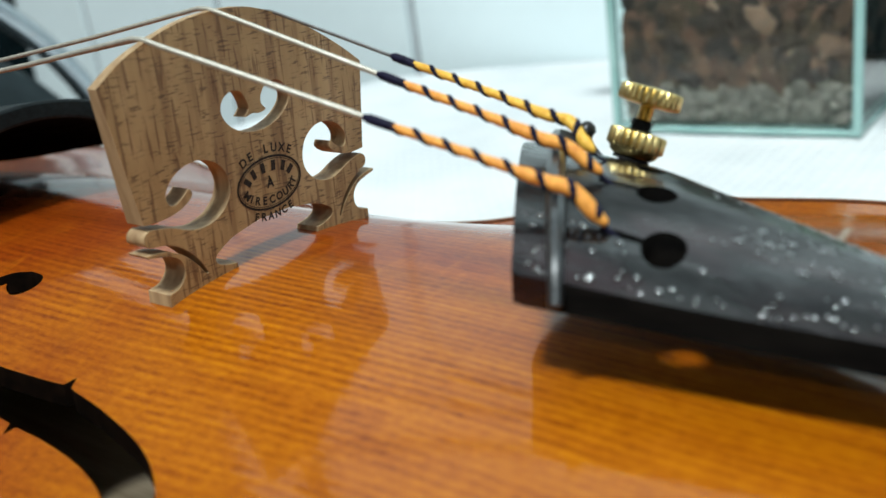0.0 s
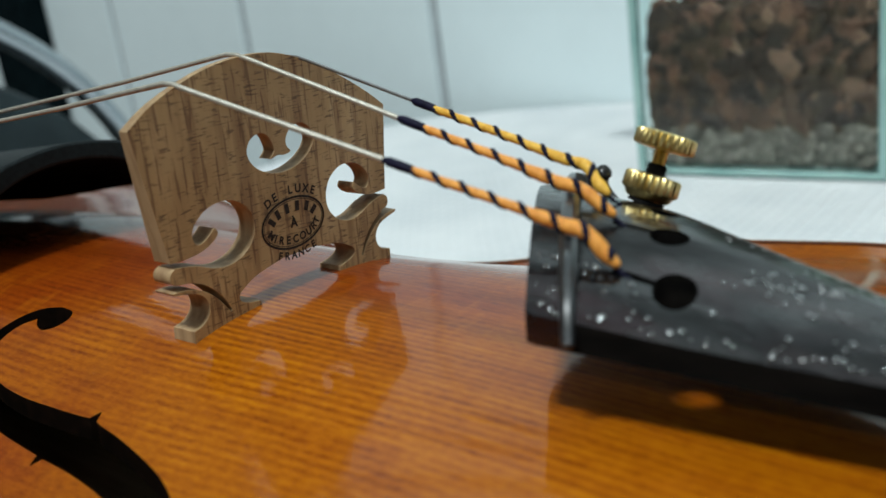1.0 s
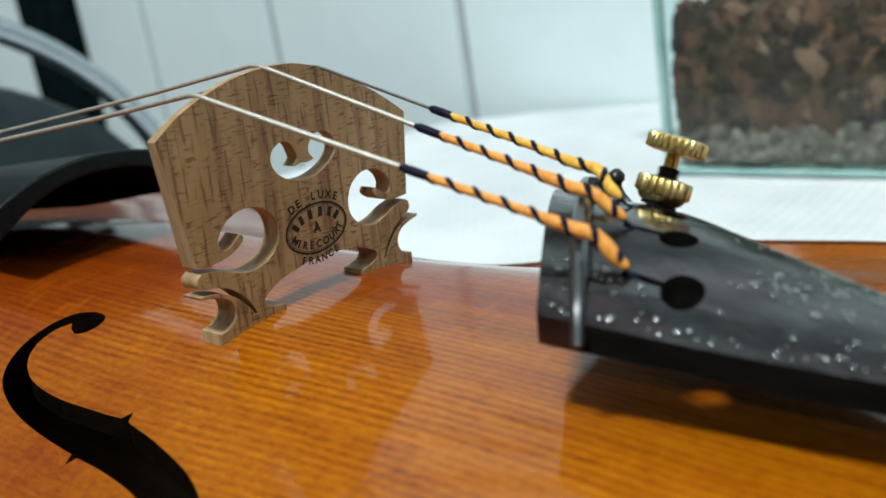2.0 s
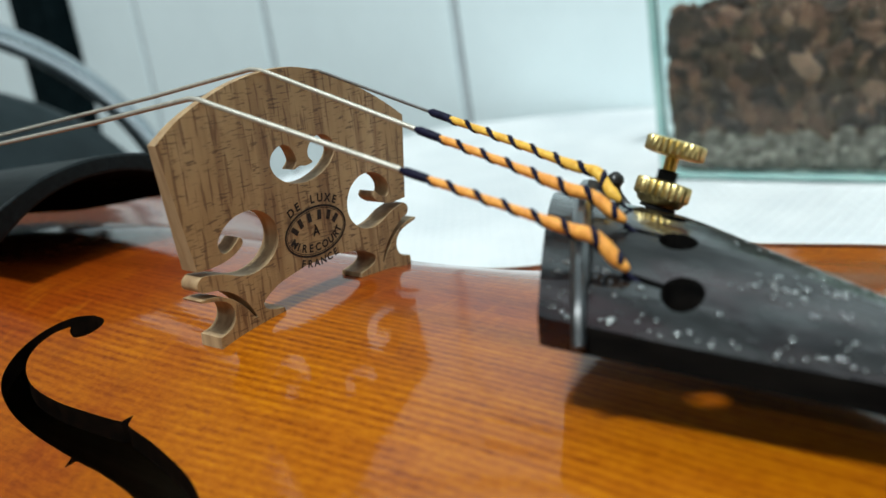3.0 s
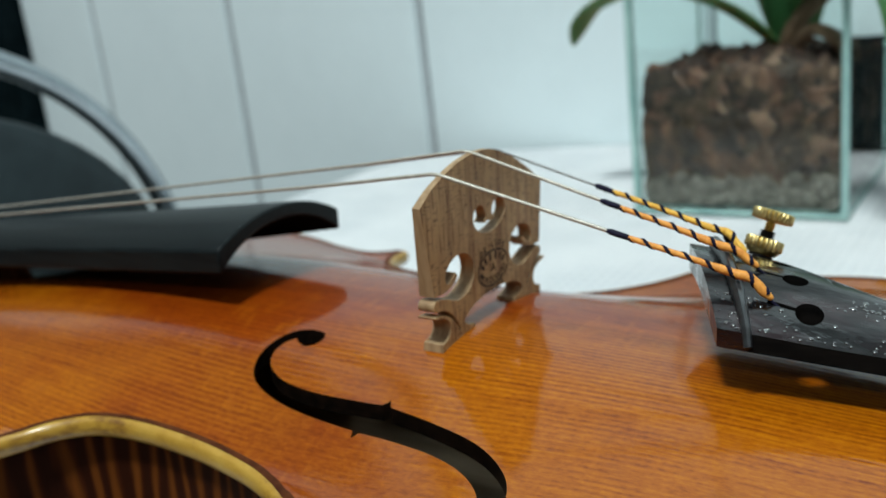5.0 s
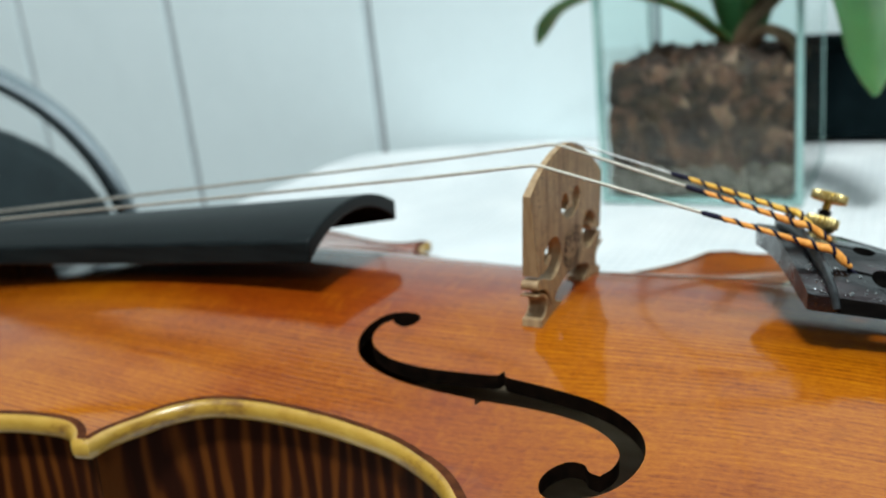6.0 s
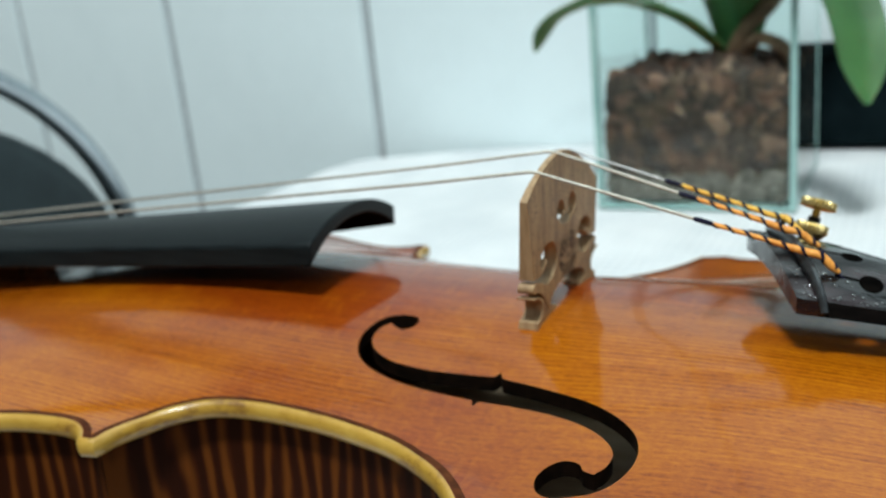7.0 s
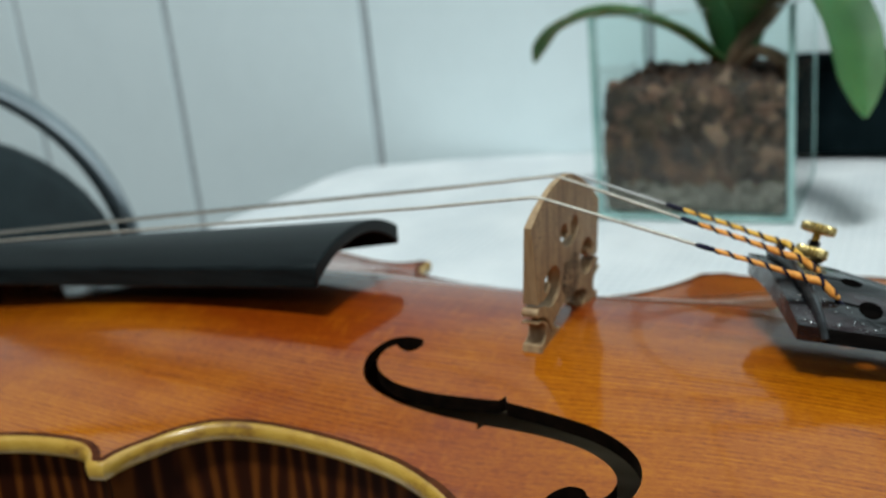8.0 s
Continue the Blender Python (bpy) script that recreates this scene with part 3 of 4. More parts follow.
KIDNEY = [(-20.4, 10.4), (-18.0, 9.8), (-15.6, 8.8), (-13.1, 8.4), (-10.2, 9.1), (-8.1, 11.0), (-7.6, 13.2), (-8.5, 15.5), (-10.5, 17.0), (-12.8, 17.5), (-15.3, 17.1),
          (-17.4, 15.8), (-18.4, 14.2), (-18.0, 12.9), (-17.0, 12.7), (-15.6, 13.4), (-14.6, 14.2), (-14.1, 13.4), (-15.0, 12.5), (-16.8, 11.7), (-19.4, 11.3), (-22.4, 11.4)]
CROWN = [(-25.4, 29.3), (-22.0, 31.6), (-17.8, 33.5), (-12.0, 35.3), (-6.2, 36.1), (-0.5, 36.0), (4.9, 34.6), (10.0, 32.5), (14.9, 29.9), (19.0, 27.4), (22.3, 25.1)]
HEART = [(-7.2, 22.9), (-6.5, 24.5), (-4.8, 25.3), (-3.2, 24.8), (-2.4, 23.5), (-2.1, 22.3), (-3.0, 21.3), (-1.6, 21.6), (-0.4, 21.4), (1.0, 21.7), (0.3, 22.6), (0.4, 23.8), (1.6, 25.1),
         (3.6, 25.4), (5.3, 24.3), (5.8, 22.5), (4.7, 20.9), (2.4, 19.6), (-0.7, 19.0), (-3.9, 19.5), (-6.3, 21.0)]


def round_run(nodes, steps=4):
    return [(p.x, p.y) for p in spline(nodes, steps)]


def build_bridge():
    def far(run):
        return [(-y * (1.0 if z < 8 else 0.925), z) for y, z in reversed(run)]
    near = round_run(NEAR_SIDE[1:], 3)[::-1] + [NEAR_SIDE[0]]
    out = [NEAR_OUT[0], NEAR_OUT[1]] + round_run(NEAR_OUT[1:8], 3)[1:] + round_run(NEAR_OUT[8:13], 3) + round_run(NEAR_OUT[13:], 3)
    kid = round_run(KIDNEY, 3)
    near_all = near + out + kid
    crown = round_run(CROWN, 4)
    loop = near_all + crown + far(near_all)
    heart = [(p.x, p.y) for p in spline(HEART, 3, True)]
    pts, tri = fill([[(a * MM, b * MM) for a, b in loop], [(a * MM, b * MM) for a, b in heart]])

    def thick(z):
        return max(0.0013, 0.0046 - 0.098 * z)
    bm = bmesh.new()
    # faces, then the side walls of outline and heart
    a = [bm.verts.new((0, p[0], p[1])) for p in pts]
    b = [bm.verts.new((-thick(p[1]), p[0], p[1])) for p in pts]
    count = {}
    for t in tri:
        bm.faces.new([a[i] for i in t])
        bm.faces.new([b[i] for i in t[::-1]])
        for i, j in ((t[0], t[1]), (t[1], t[2]), (t[2], t[0])):
            key = (min(i, j), max(i, j))
            count[key] = count.get(key, 0) + 1
    for (i, j), c in count.items():
        if c == 1:
            f = bm.faces.new((a[i], a[j], b[j], b[i]))
            f.material_index = 1
    ob = part("bridge", bm, (M["bridge"], M["bridge_side"]), violin, "bare maple violin bridge with a branded stamp", True)
    mod = ob.modifiers.new("soft_edges", "BEVEL")
    mod.width, mod.segments, mod.limit_method, mod.angle_limit = 0.00016, 2, "ANGLE", radians(60)
    return ob


bridge = build_bridge()


def letter_mesh(bm, text, size, m):
    """Built-in font letters as flat faces added to bm."""
    curve = bpy.data.curves.new("letters", "FONT")
    curve.body, curve.size, curve.align_x, curve.align_y = text, size, "CENTER", "CENTER"
    curve.offset = size * 0.035
    ob = bpy.data.objects.new("letters", curve)
    data = bpy.data.meshes.new_from_object(ob)
    data.transform(m)
    bm.from_mesh(data)
    bpy.data.objects.remove(ob)
    bpy.data.meshes.remove(data)
    bpy.data.curves.remove(curve)


def build_stamp():
    cy, cz, ra, rb = -0.2, 11.2, 6.4, 3.9
    face = Matrix(((0, 0, 1, 0.00006), (1, 0, 0, 0), (0, 1, 0, 0), (0, 0, 0, 1)))
    bm = bmesh.new()
    for r0, r1 in ((0.0, 0.34), (0.46, 0.56)):
        n = 64
        i = [bm.verts.new((0.00006, (cy + (ra - r1) * math.cos(t)) * MM, (cz + (rb - r1) * math.sin(t)) * MM)) for t in (2 * math.pi * k / n for k in range(n))]
        o = [bm.verts.new((0.00006, (cy + (ra - r0) * math.cos(t)) * MM, (cz + (rb - r0) * math.sin(t)) * MM)) for t in (2 * math.pi * k / n for k in range(n))]
        for k in range(n):
            bm.faces.new((i[k], i[(k + 1) % n], o[(k + 1) % n], o[k]))

    def along(text, fa, fb, size, a0, a1, flip):
        for k, ch in enumerate(text):
            t = radians(a0 + (a1 - a0) * k / max(1, len(text) - 1))
            y, z = cy + fa * math.cos(t), cz + fb * math.sin(t)
            turn = math.atan2(fb * math.cos(t), -fa * math.sin(t)) + (math.pi if not flip else 0)
            m = face @ Matrix.Translation((y * MM, z * MM, 0)) @ Matrix.Rotation(turn, 4, "Z")
            if ch == "|":
                s = 0.5 * MM
                quad = [bm.verts.new(m @ Vector(p)) for p in ((-s * 0.8, -1.5 * s, 0), (s * 0.8, -1.5 * s, 0), (s * 0.8, 1.5 * s, 0), (-s * 0.8, 1.5 * s, 0))]
                bm.faces.new(quad)
            elif ch != " ":
                letter_mesh(bm, ch, size * MM, m)
    along("DE LUXE", ra + 0.9, rb + 1.0, 1.75, 128, 52, False)
    along("||||||", ra - 1.75, rb - 1.5, 1.9, 155, 25, False)
    along("MIRECOURT", ra - 1.45, rb - 1.35, 1.65, 200, 340, True)
    along("FRANCE", ra + 0.9, rb + 1.0, 1.6, 242, 298, True)
    letter_mesh(bm, "\u00c0", 1.9 * MM, face @ Matrix.Translation((cy * MM, (cz - 0.1) * MM, 0)))
    part("stamp", bm, M["ink"], bridge, "dark branded oval stamp with worn lettering", False)


build_stamp()


# ---- tailpiece ----
TAIL_X = (0.030, 0.040, 0.055, 0.070, 0.090, 0.120, 0.163)
TAIL_MID = (0.0003, -0.0001, -0.0013, -0.0035, -0.0067, -0.0070, -0.0040)
TAIL_HALF = (0.0207, 0.0198, 0.0181, 0.0129, 0.0064, 0.0056, 0.0054)
TAIL_CREST = (0.0196, 0.0191, 0.0180, 0.0154, 0.0116, 0.0094, 0.0084)
TAIL_DROP = (0.0071, 0.0068, 0.0056, 0.0050, 0.0027, 0.0012, 0.0009)
TAIL_THICK = (0.0030, 0.0030, 0.0032, 0.0028, 0.0032, 0.0031, 0.0030)
SMOOTH_X = np.linspace(0.025, 0.168, 144)


def eased(values):
    """The node values along the tailpiece, rounded off between the nodes."""
    line = np.interp(SMOOTH_X, TAIL_X, values)
    bell = np.hanning(17)[1:-1]
    return np.convolve(np.pad(line, 7, mode="edge"), bell / bell.sum(), "valid")


TAIL_MID, TAIL_HALF, TAIL_CREST, TAIL_DROP, TAIL_THICK = (eased(v) for v in (TAIL_MID, TAIL_HALF, TAIL_CREST, TAIL_DROP, TAIL_THICK))


def tail_mid(x):
    return float(np.interp(x, SMOOTH_X, TAIL_MID))


def tail_half(x):
    return float(np.interp(x, SMOOTH_X, TAIL_HALF))


def tail_top(x, y):
    u = (y - tail_mid(x)) / tail_half(x)
    return float(np.interp(x, SMOOTH_X, TAIL_CREST)) - float(np.interp(x, SMOOTH_X, TAIL_DROP)) * u * u


SLANT = -0.52


def front_x(y):
    return 0.0535 + SLANT * (y + 0.0215) + 40.0 * max(0, y - 0.004) ** 2


HOLES = ((0.0649, -0.0120, 0.0022), (0.0608, -0.0039, 0.0021), (0.0568, 0.0036, 0.0016), (0.0530, 0.0100, 0.0022))


def build_tailpiece():
    tail = 0.163
    loop = []
    for i in range(30):
        y = -0.0192 + 0.0362 * i / 29
        loop.append((front_x(y), y))
    loop += [(x, tail_mid(x) + tail_half(x)) for x in np.linspace(front_x(0.0170) + 0.003, tail, 30)]
    loop += [(x, tail_mid(x) - tail_half(x)) for x in np.linspace(tail, 0.0536, 30)]
    loop = loop[::-1]
    holes = []
    for x, y, r in HOLES:
        ring = []
        for k in range(20):
            a = math.pi + 0.16 + (2 * math.pi - 0.32) * k / 19
            ring.append((x + r * math.cos(a), y + r * math.sin(a)))
        slot = 0.0066
        ring += [(x - slot, y + 0.00045), (x - slot, y - 0.00045)]
        holes.append(ring)
    gx, gy = np.meshgrid(np.arange(0.034, tail, 0.0018), np.arange(-0.021, 0.0212, 0.0018))
    gx, gy = gx.ravel(), gy.ravel()
    keep = inside(loop, gx, gy) & (gx > 0.003 + np.array([front_x(v) for v in gy])) & (np.abs(gy - np.array([tail_mid(v) for v in gx])) < np.array([tail_half(v) for v in gx]) - 0.0009)
    for h in holes:
        keep &= ~inside(h, gx, gy)
    pts, tri = fill([loop, *holes], np.stack((gx, gy), 1)[keep])
    bm = bmesh.new()
    up = [bm.verts.new((a, b, tail_top(a, b))) for a, b in pts]
    # under side, thicker in the middle than at the edge; an invented keel on the hidden far half darkens the belly's
    # reflection
    lo = []
    for a, b in pts:
        u = min(1, abs(b - tail_mid(a)) / tail_half(a))
        mirror_keel = 0.0042 * np.clip((a - 0.044) / 0.028, 0, 1) * (1 - 0.55 * np.clip((a - 0.078) / 0.03, 0, 1)) * np.clip((b - tail_mid(a)) / tail_half(a) + 0.35, 0, 1)
        lo.append(bm.verts.new((a, b, tail_top(a, b) - float(np.interp(a, SMOOTH_X, TAIL_THICK)) - 0.0018 * (1 - u ** 4) - float(mirror_keel))))
    count = {}
    for t in tri:
        bm.faces.new([up[i] for i in t])
        bm.faces.new([lo[i] for i in t[::-1]]).material_index = 1
        for i, j in ((t[0], t[1]), (t[1], t[2]), (t[2], t[0])):
            key = (min(i, j), max(i, j))
            count[key] = count.get(key, 0) + 1
    for (i, j), c in count.items():
        if c == 1:
            bored = any((pts[i][0] - hx) ** 2 + (pts[i][1] - hy) ** 2 < 0.0072 ** 2 and abs(pts[i][1] - hy) < 1.05 * r for hx, hy, r in HOLES)
            long_side = min(pts[i][0] - front_x(pts[i][1]), pts[j][0] - front_x(pts[j][1])) > 0.0015
            # bores and long sides take the shade black as well
            bm.faces.new((up[i], up[j], lo[j], lo[i])).material_index = 1 if bored or long_side else 0
    ob = part("tailpiece", bm, (M["rosewood"], M["shade_black"]), violin, "dark lacquered rosewood tailpiece with worn glossy top")
    mod = ob.modifiers.new("soft_edges", "BEVEL")
    mod.width, mod.segments, mod.limit_method, mod.angle_limit = 0.0014, 4, "ANGLE", radians(50)
    # raised fret that the strings run over
    pts3, rad = [], []
    for i in range(25):
        y = -0.0200 + 0.0320 * i / 24
        x = front_x(y) + 0.0048
        lift = 0.0012 - 0.0012 * (abs(i - 12.5) / 12.5) ** 3
        pts3.append((x, y, tail_top(x, y) + lift - (0.0012 if i == 0 else 0)))
        rad.append(min(0.00110, 0.00075 + 0.00006 * i) if i < 24 else 0.0006)
    part("fret", tube(bmesh.new(), pts3, rad, 10, True, (1.0, 1.3)), M["fret"], ob, "worn grey fret bar")
    # beads added to catch the lamp as glints on the lumpy lacquer
    rng = random.Random(11)
    bm = bmesh.new()
    made = 0
    while made < 320:
        pick = rng.random()
        if pick < 0.12:
            x, y = rng.uniform(0.046, 0.064), rng.uniform(-0.0185, -0.0120)
        elif pick < 0.24:
            x = rng.uniform(0.054, 0.115)
            y = tail_mid(x) - tail_half(x) + rng.uniform(0.0004, 0.0016)
        else:
            x = rng.uniform(0.064, 0.130)
            y = tail_mid(x) + tail_half(x) * rng.triangular(-0.9, 0.8, -0.35)
        if x < front_x(y) + 0.0007 or abs(y - tail_mid(x)) > tail_half(x) - 0.0005 or (pick > 0.24 and noise.noise((x * 110, y * 200, 0)) < -0.05):
            continue
        if any((x - hx) ** 2 + (y - hy) ** 2 < (r + 0.0008) ** 2 for hx, hy, r in HOLES):
            continue
        r = rng.uniform(0.00014, 0.00030) * (1.6 if rng.random() < 0.2 else 1)
        d = 0.0004
        up_way = Vector((tail_top(x - d, y) - tail_top(x + d, y), tail_top(x, y - d) - tail_top(x, y + d), 2 * d)).normalized()
        turn = Vector((0, 0, 1)).rotation_difference(up_way).to_matrix().to_4x4()
        m = Matrix.Translation((x, y, tail_top(x, y) - r * 0.08)) @ turn @ Matrix.Diagonal((r * rng.uniform(0.9, 1.3), r, r * 0.45, 1))
        bmesh.ops.create_icosphere(bm, subdivisions=2, radius=1, matrix=m)
        made += 1
    tagged(part("glint_beads", bm, M["glint_beads"], ob, "small glossy beads added to make glints"), kind="stuff")
    return ob


tailpiece = build_tailpiece()


def build_tuner():
    x, y = 0.0512, 0.0105
    base = tail_top(x, y)
    m = Matrix.Translation((x, y, base)) @ Euler((radians(-19), radians(12), 0)).to_matrix().to_4x4() @ Matrix.Scale(0.92, 4)
    tuner = part("fine_tuner", lathe(bmesh.new(), [(0.0016, -0.006), (0.0016, 0.0), (0.0024, 0.0001), (0.0025, 0.0004), (0.0022, 0.0006)], 24, m), M["black_metal"], violin, "brass fine tuner with a black lever and no string")
    nut = [(0.0026, 0.0006), (0.0030, 0.0009), (0.0033, 0.0015), (0.0037, 0.0017, 1), (0.0038, 0.0019, 1), (0.0038, 0.0036, 1), (0.0036, 0.0039, 1), (0.0028, 0.0040), (0.0012, 0.0041)]
    part("lock_nut", lathe(bmesh.new(), nut, 176, m, 0.085, 22), M["brass"], tuner, "knurled gold brass nut")
    shaft = [(0.0009, 0.004)]
    for k in range(9):
        shaft += [(0.00165 if k % 2 == 0 else 0.00115, 0.0041 + 0.00017 * k)]
    part("spring", lathe(bmesh.new(), shaft, 20, m), M["black_metal"], tuner)
    rod = []
    for k in range(17):
        rod.append((0.00098 if k % 2 == 0 else 0.00086, 0.0053 + 0.00013 * k))
    part("screw_shaft", lathe(bmesh.new(), rod, 20, m), M["brass"], tuner)
    head = [(0.0011, 0.0073), (0.0030, 0.0074), (0.0039, 0.0076, 1), (0.0041, 0.0078, 1), (0.0041, 0.0094, 1), (0.0039, 0.0096, 1), (0.0033, 0.0097), (0.0012, 0.0097)]
    part("screw_head", lathe(bmesh.new(), head, 208, m, 0.075, 26), M["brass"], tuner, "knurled gold brass thumb screw")
    # lever with its hooked end towards the bridge
    pts = spline([(x + 0.001, y - 0.001, base - 0.0002), (x - 0.0024, y - 0.0005, base - 0.0004), (x - 0.0042, y, base + 0.0002), (x - 0.0058, y + 0.0003, base + 0.0022), (x - 0.0058, y + 0.0006, base + 0.0044)], 5)
    part("lever", tube(bmesh.new(), pts, [0.0006] * 15 + [0.00065, 0.0009, 0.00115, 0.00115, 0.0009, 0.0003], 10), M["black_metal"], tuner, "black hooked lever without a string")


build_tuner()


# ---- strings ----
def build_string(y0, z0, fret, end, hole, sleeve, radius, thread, metal, swell_from, fat, label):
    bridge_top = Vector((-0.0007, y0, z0 + radius * 0.5))
    fx = Vector(fret)
    sl = bridge_top.lerp(fx, sleeve)
    nut_y = y0 * 0.49
    nut = Vector((-0.331, nut_y, neck_z(-0.331) + 0.0080))
    pts = [nut] + [nut.lerp(bridge_top, k / 12) for k in range(1, 12)] + [bridge_top - Vector((0.002, 0, -0.0001)), bridge_top, bridge_top + Vector((0.002, 0, -0.0005)), sl]
    ob = part("string", tube(bmesh.new(), pts, radius, 12), M[metal], violin, label)
    # dark sleeve where the thread begins
    r1 = 0.00049
    a, b = sl, sl + (fx - sl).normalized() * 0.0039
    part("sleeve", tube(bmesh.new(), [a - (b - a) * 0.02, a.lerp(b, 0.06), a.lerp(b, 0.14), a.lerp(b, 0.5), a.lerp(b, 0.93), b], [radius * 1.05, r1 * 0.85, r1 * 1.12, r1 * 1.18, r1 * 1.10, r1 * 0.9], 12), M["navy"], ob, "dark navy thread sleeve")
    # thread wrapping: over the fret and down into the slot, puffed out between the turns of the dark thread
    path = spline([b, b.lerp(fx, 0.5), fx + Vector((-0.0022, 0, 0.0004)), fx + Vector((0.0008, 0, -0.0002)), Vector(end).lerp(fx, 0.35), Vector(end)], 12)
    length = [0.0]
    for p, q in zip(path, path[1:]):
        length.append(length[-1] + (q - p).length)
    full, pitch = length[-1], 0.0036
    count = int(full / 0.00022)
    run, rad = [], []
    for k in range(count + 1):
        d = full * k / count
        i = min(max(j for j in range(len(path)) if length[j] <= d + 1e-9), len(path) - 2)
        run.append(path[i].lerp(path[i + 1], (d - length[i]) / max(1e-9, length[i + 1] - length[i])))
        swell = min(1, max(0, (d - swell_from * full) / (0.28 * full)))
        r = r1 * (0.98 + 0.16 * d / full + fat * swell * swell * (3 - 2 * swell))
        r *= 0.90 + 0.16 * abs(math.sin(math.pi * d / pitch)) + 0.03 * noise.noise((d * 900, y0 * 300, 0))
        left = full - d
        rad.append(r * min(1, 0.30 + 0.70 * math.sqrt(max(0, left) / 0.0014)))
    part("thread", tube(bmesh.new(), run, rad, 12), M[thread], ob, thread + " silk thread winding")
    # the spiral of dark thread on it
    spiral, srad = [], []
    steps = int(full / pitch * 20)
    for k in range(steps):
        d = full * 0.96 * k / (steps - 1)
        f = d / full * count
        i = min(int(f), count - 1)
        f -= i
        p = run[i].lerp(run[i + 1], f)
        ahead = (run[i + 1] - run[i]).normalized()
        side = ahead.cross(Vector((0, 0, 1))).normalized()
        top = side.cross(ahead)
        ang = -2 * math.pi * d / pitch
        r = rad[i] * (1 - f) + rad[i + 1] * f
        spiral.append(p + (side * math.cos(ang) + top * math.sin(ang)) * r * 0.66)
        srad.append(r * 0.36 + 0.00018)
    part("spiral_thread", tube(bmesh.new(), spiral, srad, 6), M["navy"], ob, "dark navy thread spiral")
    # bare end that runs down the slot to the hole
    hx, hy = hole
    part("string_end", tube(bmesh.new(), [Vector(end) + Vector((-0.0008, 0, 0.0002)), (hx - 0.003, hy, tail_top(hx, hy) - 0.0010), (hx, hy, tail_top(hx, hy) - 0.0034)], radius * 0.7, 8), M["navy"], ob)


build_string(-0.0171, 0.0337, (0.0549, -0.0125, 0.0194), (0.0592, -0.0123, 0.0160), HOLES[0][:2], 0.58, 0.00037, "orange", "string", 0.46, 0.52, "thick silver-wound string with orange and navy thread winding")
build_string(-0.0060, 0.0361, (0.0500, -0.0045, 0.0216), (0.0548, -0.0043, 0.0187), HOLES[1][:2], 0.535, 0.00034, "orange", "string", 0.40, 0.40, "silver-wound string with orange and navy thread winding")
build_string(0.0050, 0.0346, (0.0466, 0.0027, 0.0225), (0.0512, 0.0012, 0.0194), HOLES[2][:2], 0.465, 0.00024, "amber", "plain_string", 0.50, 0.30, "thin grey steel string with amber and navy thread winding")


# ---- chinrest ----
def build_chinrest():
    top = part("chinrest", bmesh.new(), M["chinrest"], violin, "plum-brown moulded chinrest")
    bm = bmesh.new()
    cx, cy = 0.129, -0.056
    prof = ((0.0, -0.0035), (0.6, -0.0030), (0.93, -0.0005), (1.0, 0.0014), (0.98, 0.0028), (0.90, 0.0031), (0.70, 0.0008), (0.40, -0.0010), (0.0, -0.0014))
    rings = []
    for r, u in prof:
        rings.append([bm.verts.new((cx + 0.036 * r * math.cos(a) * (1 + 0.12 * math.sin(a)), cy + 0.029 * r * math.sin(a), 0.0105 + u)) for a in (2 * math.pi * k / 48 for k in range(48))])
    for a, b in zip(rings, rings[1:]):
        for k in range(48):
            bm.faces.new((a[k], a[(k + 1) % 48], b[(k + 1) % 48], b[k]))
    bmesh.ops.remove_doubles(bm, verts=bm.verts, dist=1e-6)
    bmesh.ops.recalc_face_normals(bm, faces=bm.faces)
    bm.to_mesh(top.data)
    bm.free()
    top.data.polygons.foreach_set("use_smooth", [True] * len(top.data.polygons))
    part("clamp", box(bmesh.new(), 0.146, 0.1655, -0.036, -0.020, -0.050, 0.0085, 0.002), M["black_metal"], top)


build_chinrest()

# ---- room ----
WALL = 0.443


def structure(name, bm, material, label=""):
    return tagged(mesh_object(name, bm, material, None, label, False), label, "", "", "structure")


structure("floor", box(bmesh.new(), -1.2, 2.6, -4.0, WALL + 0.10, -0.10, 0.0), M["floor"], "plain grey-brown floor")
structure("ceiling", box(bmesh.new(), -1.2, 2.6, -4.0, WALL + 0.10, 3.3, 3.4), M["white"], "plain white ceiling")
# three unseen walls, dim to darken reflections and fill; west set close for this
structure("wall_south", box(bmesh.new(), -1.2, 2.6, -4.1, -4.0, 0, 3.3), M["dim_wall"], "unseen dim brown wall added to darken reflections")
structure("wall_west", box(bmesh.new(), -1.3, -1.2, -4.0, WALL + 0.10, 0, 3.3), M["dim_wall"], "unseen dim brown wall added to darken reflections")
structure("wall_east", box(bmesh.new(), 2.6, 2.7, -4.0, WALL + 0.10, 0, 3.3), M["dim_wall"], "unseen dim brown wall added to darken reflections")
wall_north = structure("wall_north", box(bmesh.new(), -1.2, 2.6, WALL - 0.001, WALL + 0.10, 0, 3.3), M["joint"], "white panelled wall with grey upright joints")
JOINTS = [-1.195, -1.08, -0.885, -0.690, -0.509, -0.311, -0.090, 0.11, 0.29, 0.49, 0.69, 0.89, 1.09, 1.29, 1.49, 1.69, 1.89, 2.09, 2.29, 2.49, 2.595]
for a, b in zip(JOINTS, JOINTS[1:]):
    part("panel", box(bmesh.new(), a + 0.0035, b - 0.0040, WALL - 0.004, WALL, 0.0, 3.3, 0.0012), M["panel"], wall_north, "", False)
    part("joint_line", box(bmesh.new(), b + 0.0012, b + 0.0034, WALL - 0.0024, WALL - 0.0005, 0.0, 3.3), M["joint_dark"], wall_north, "", False)
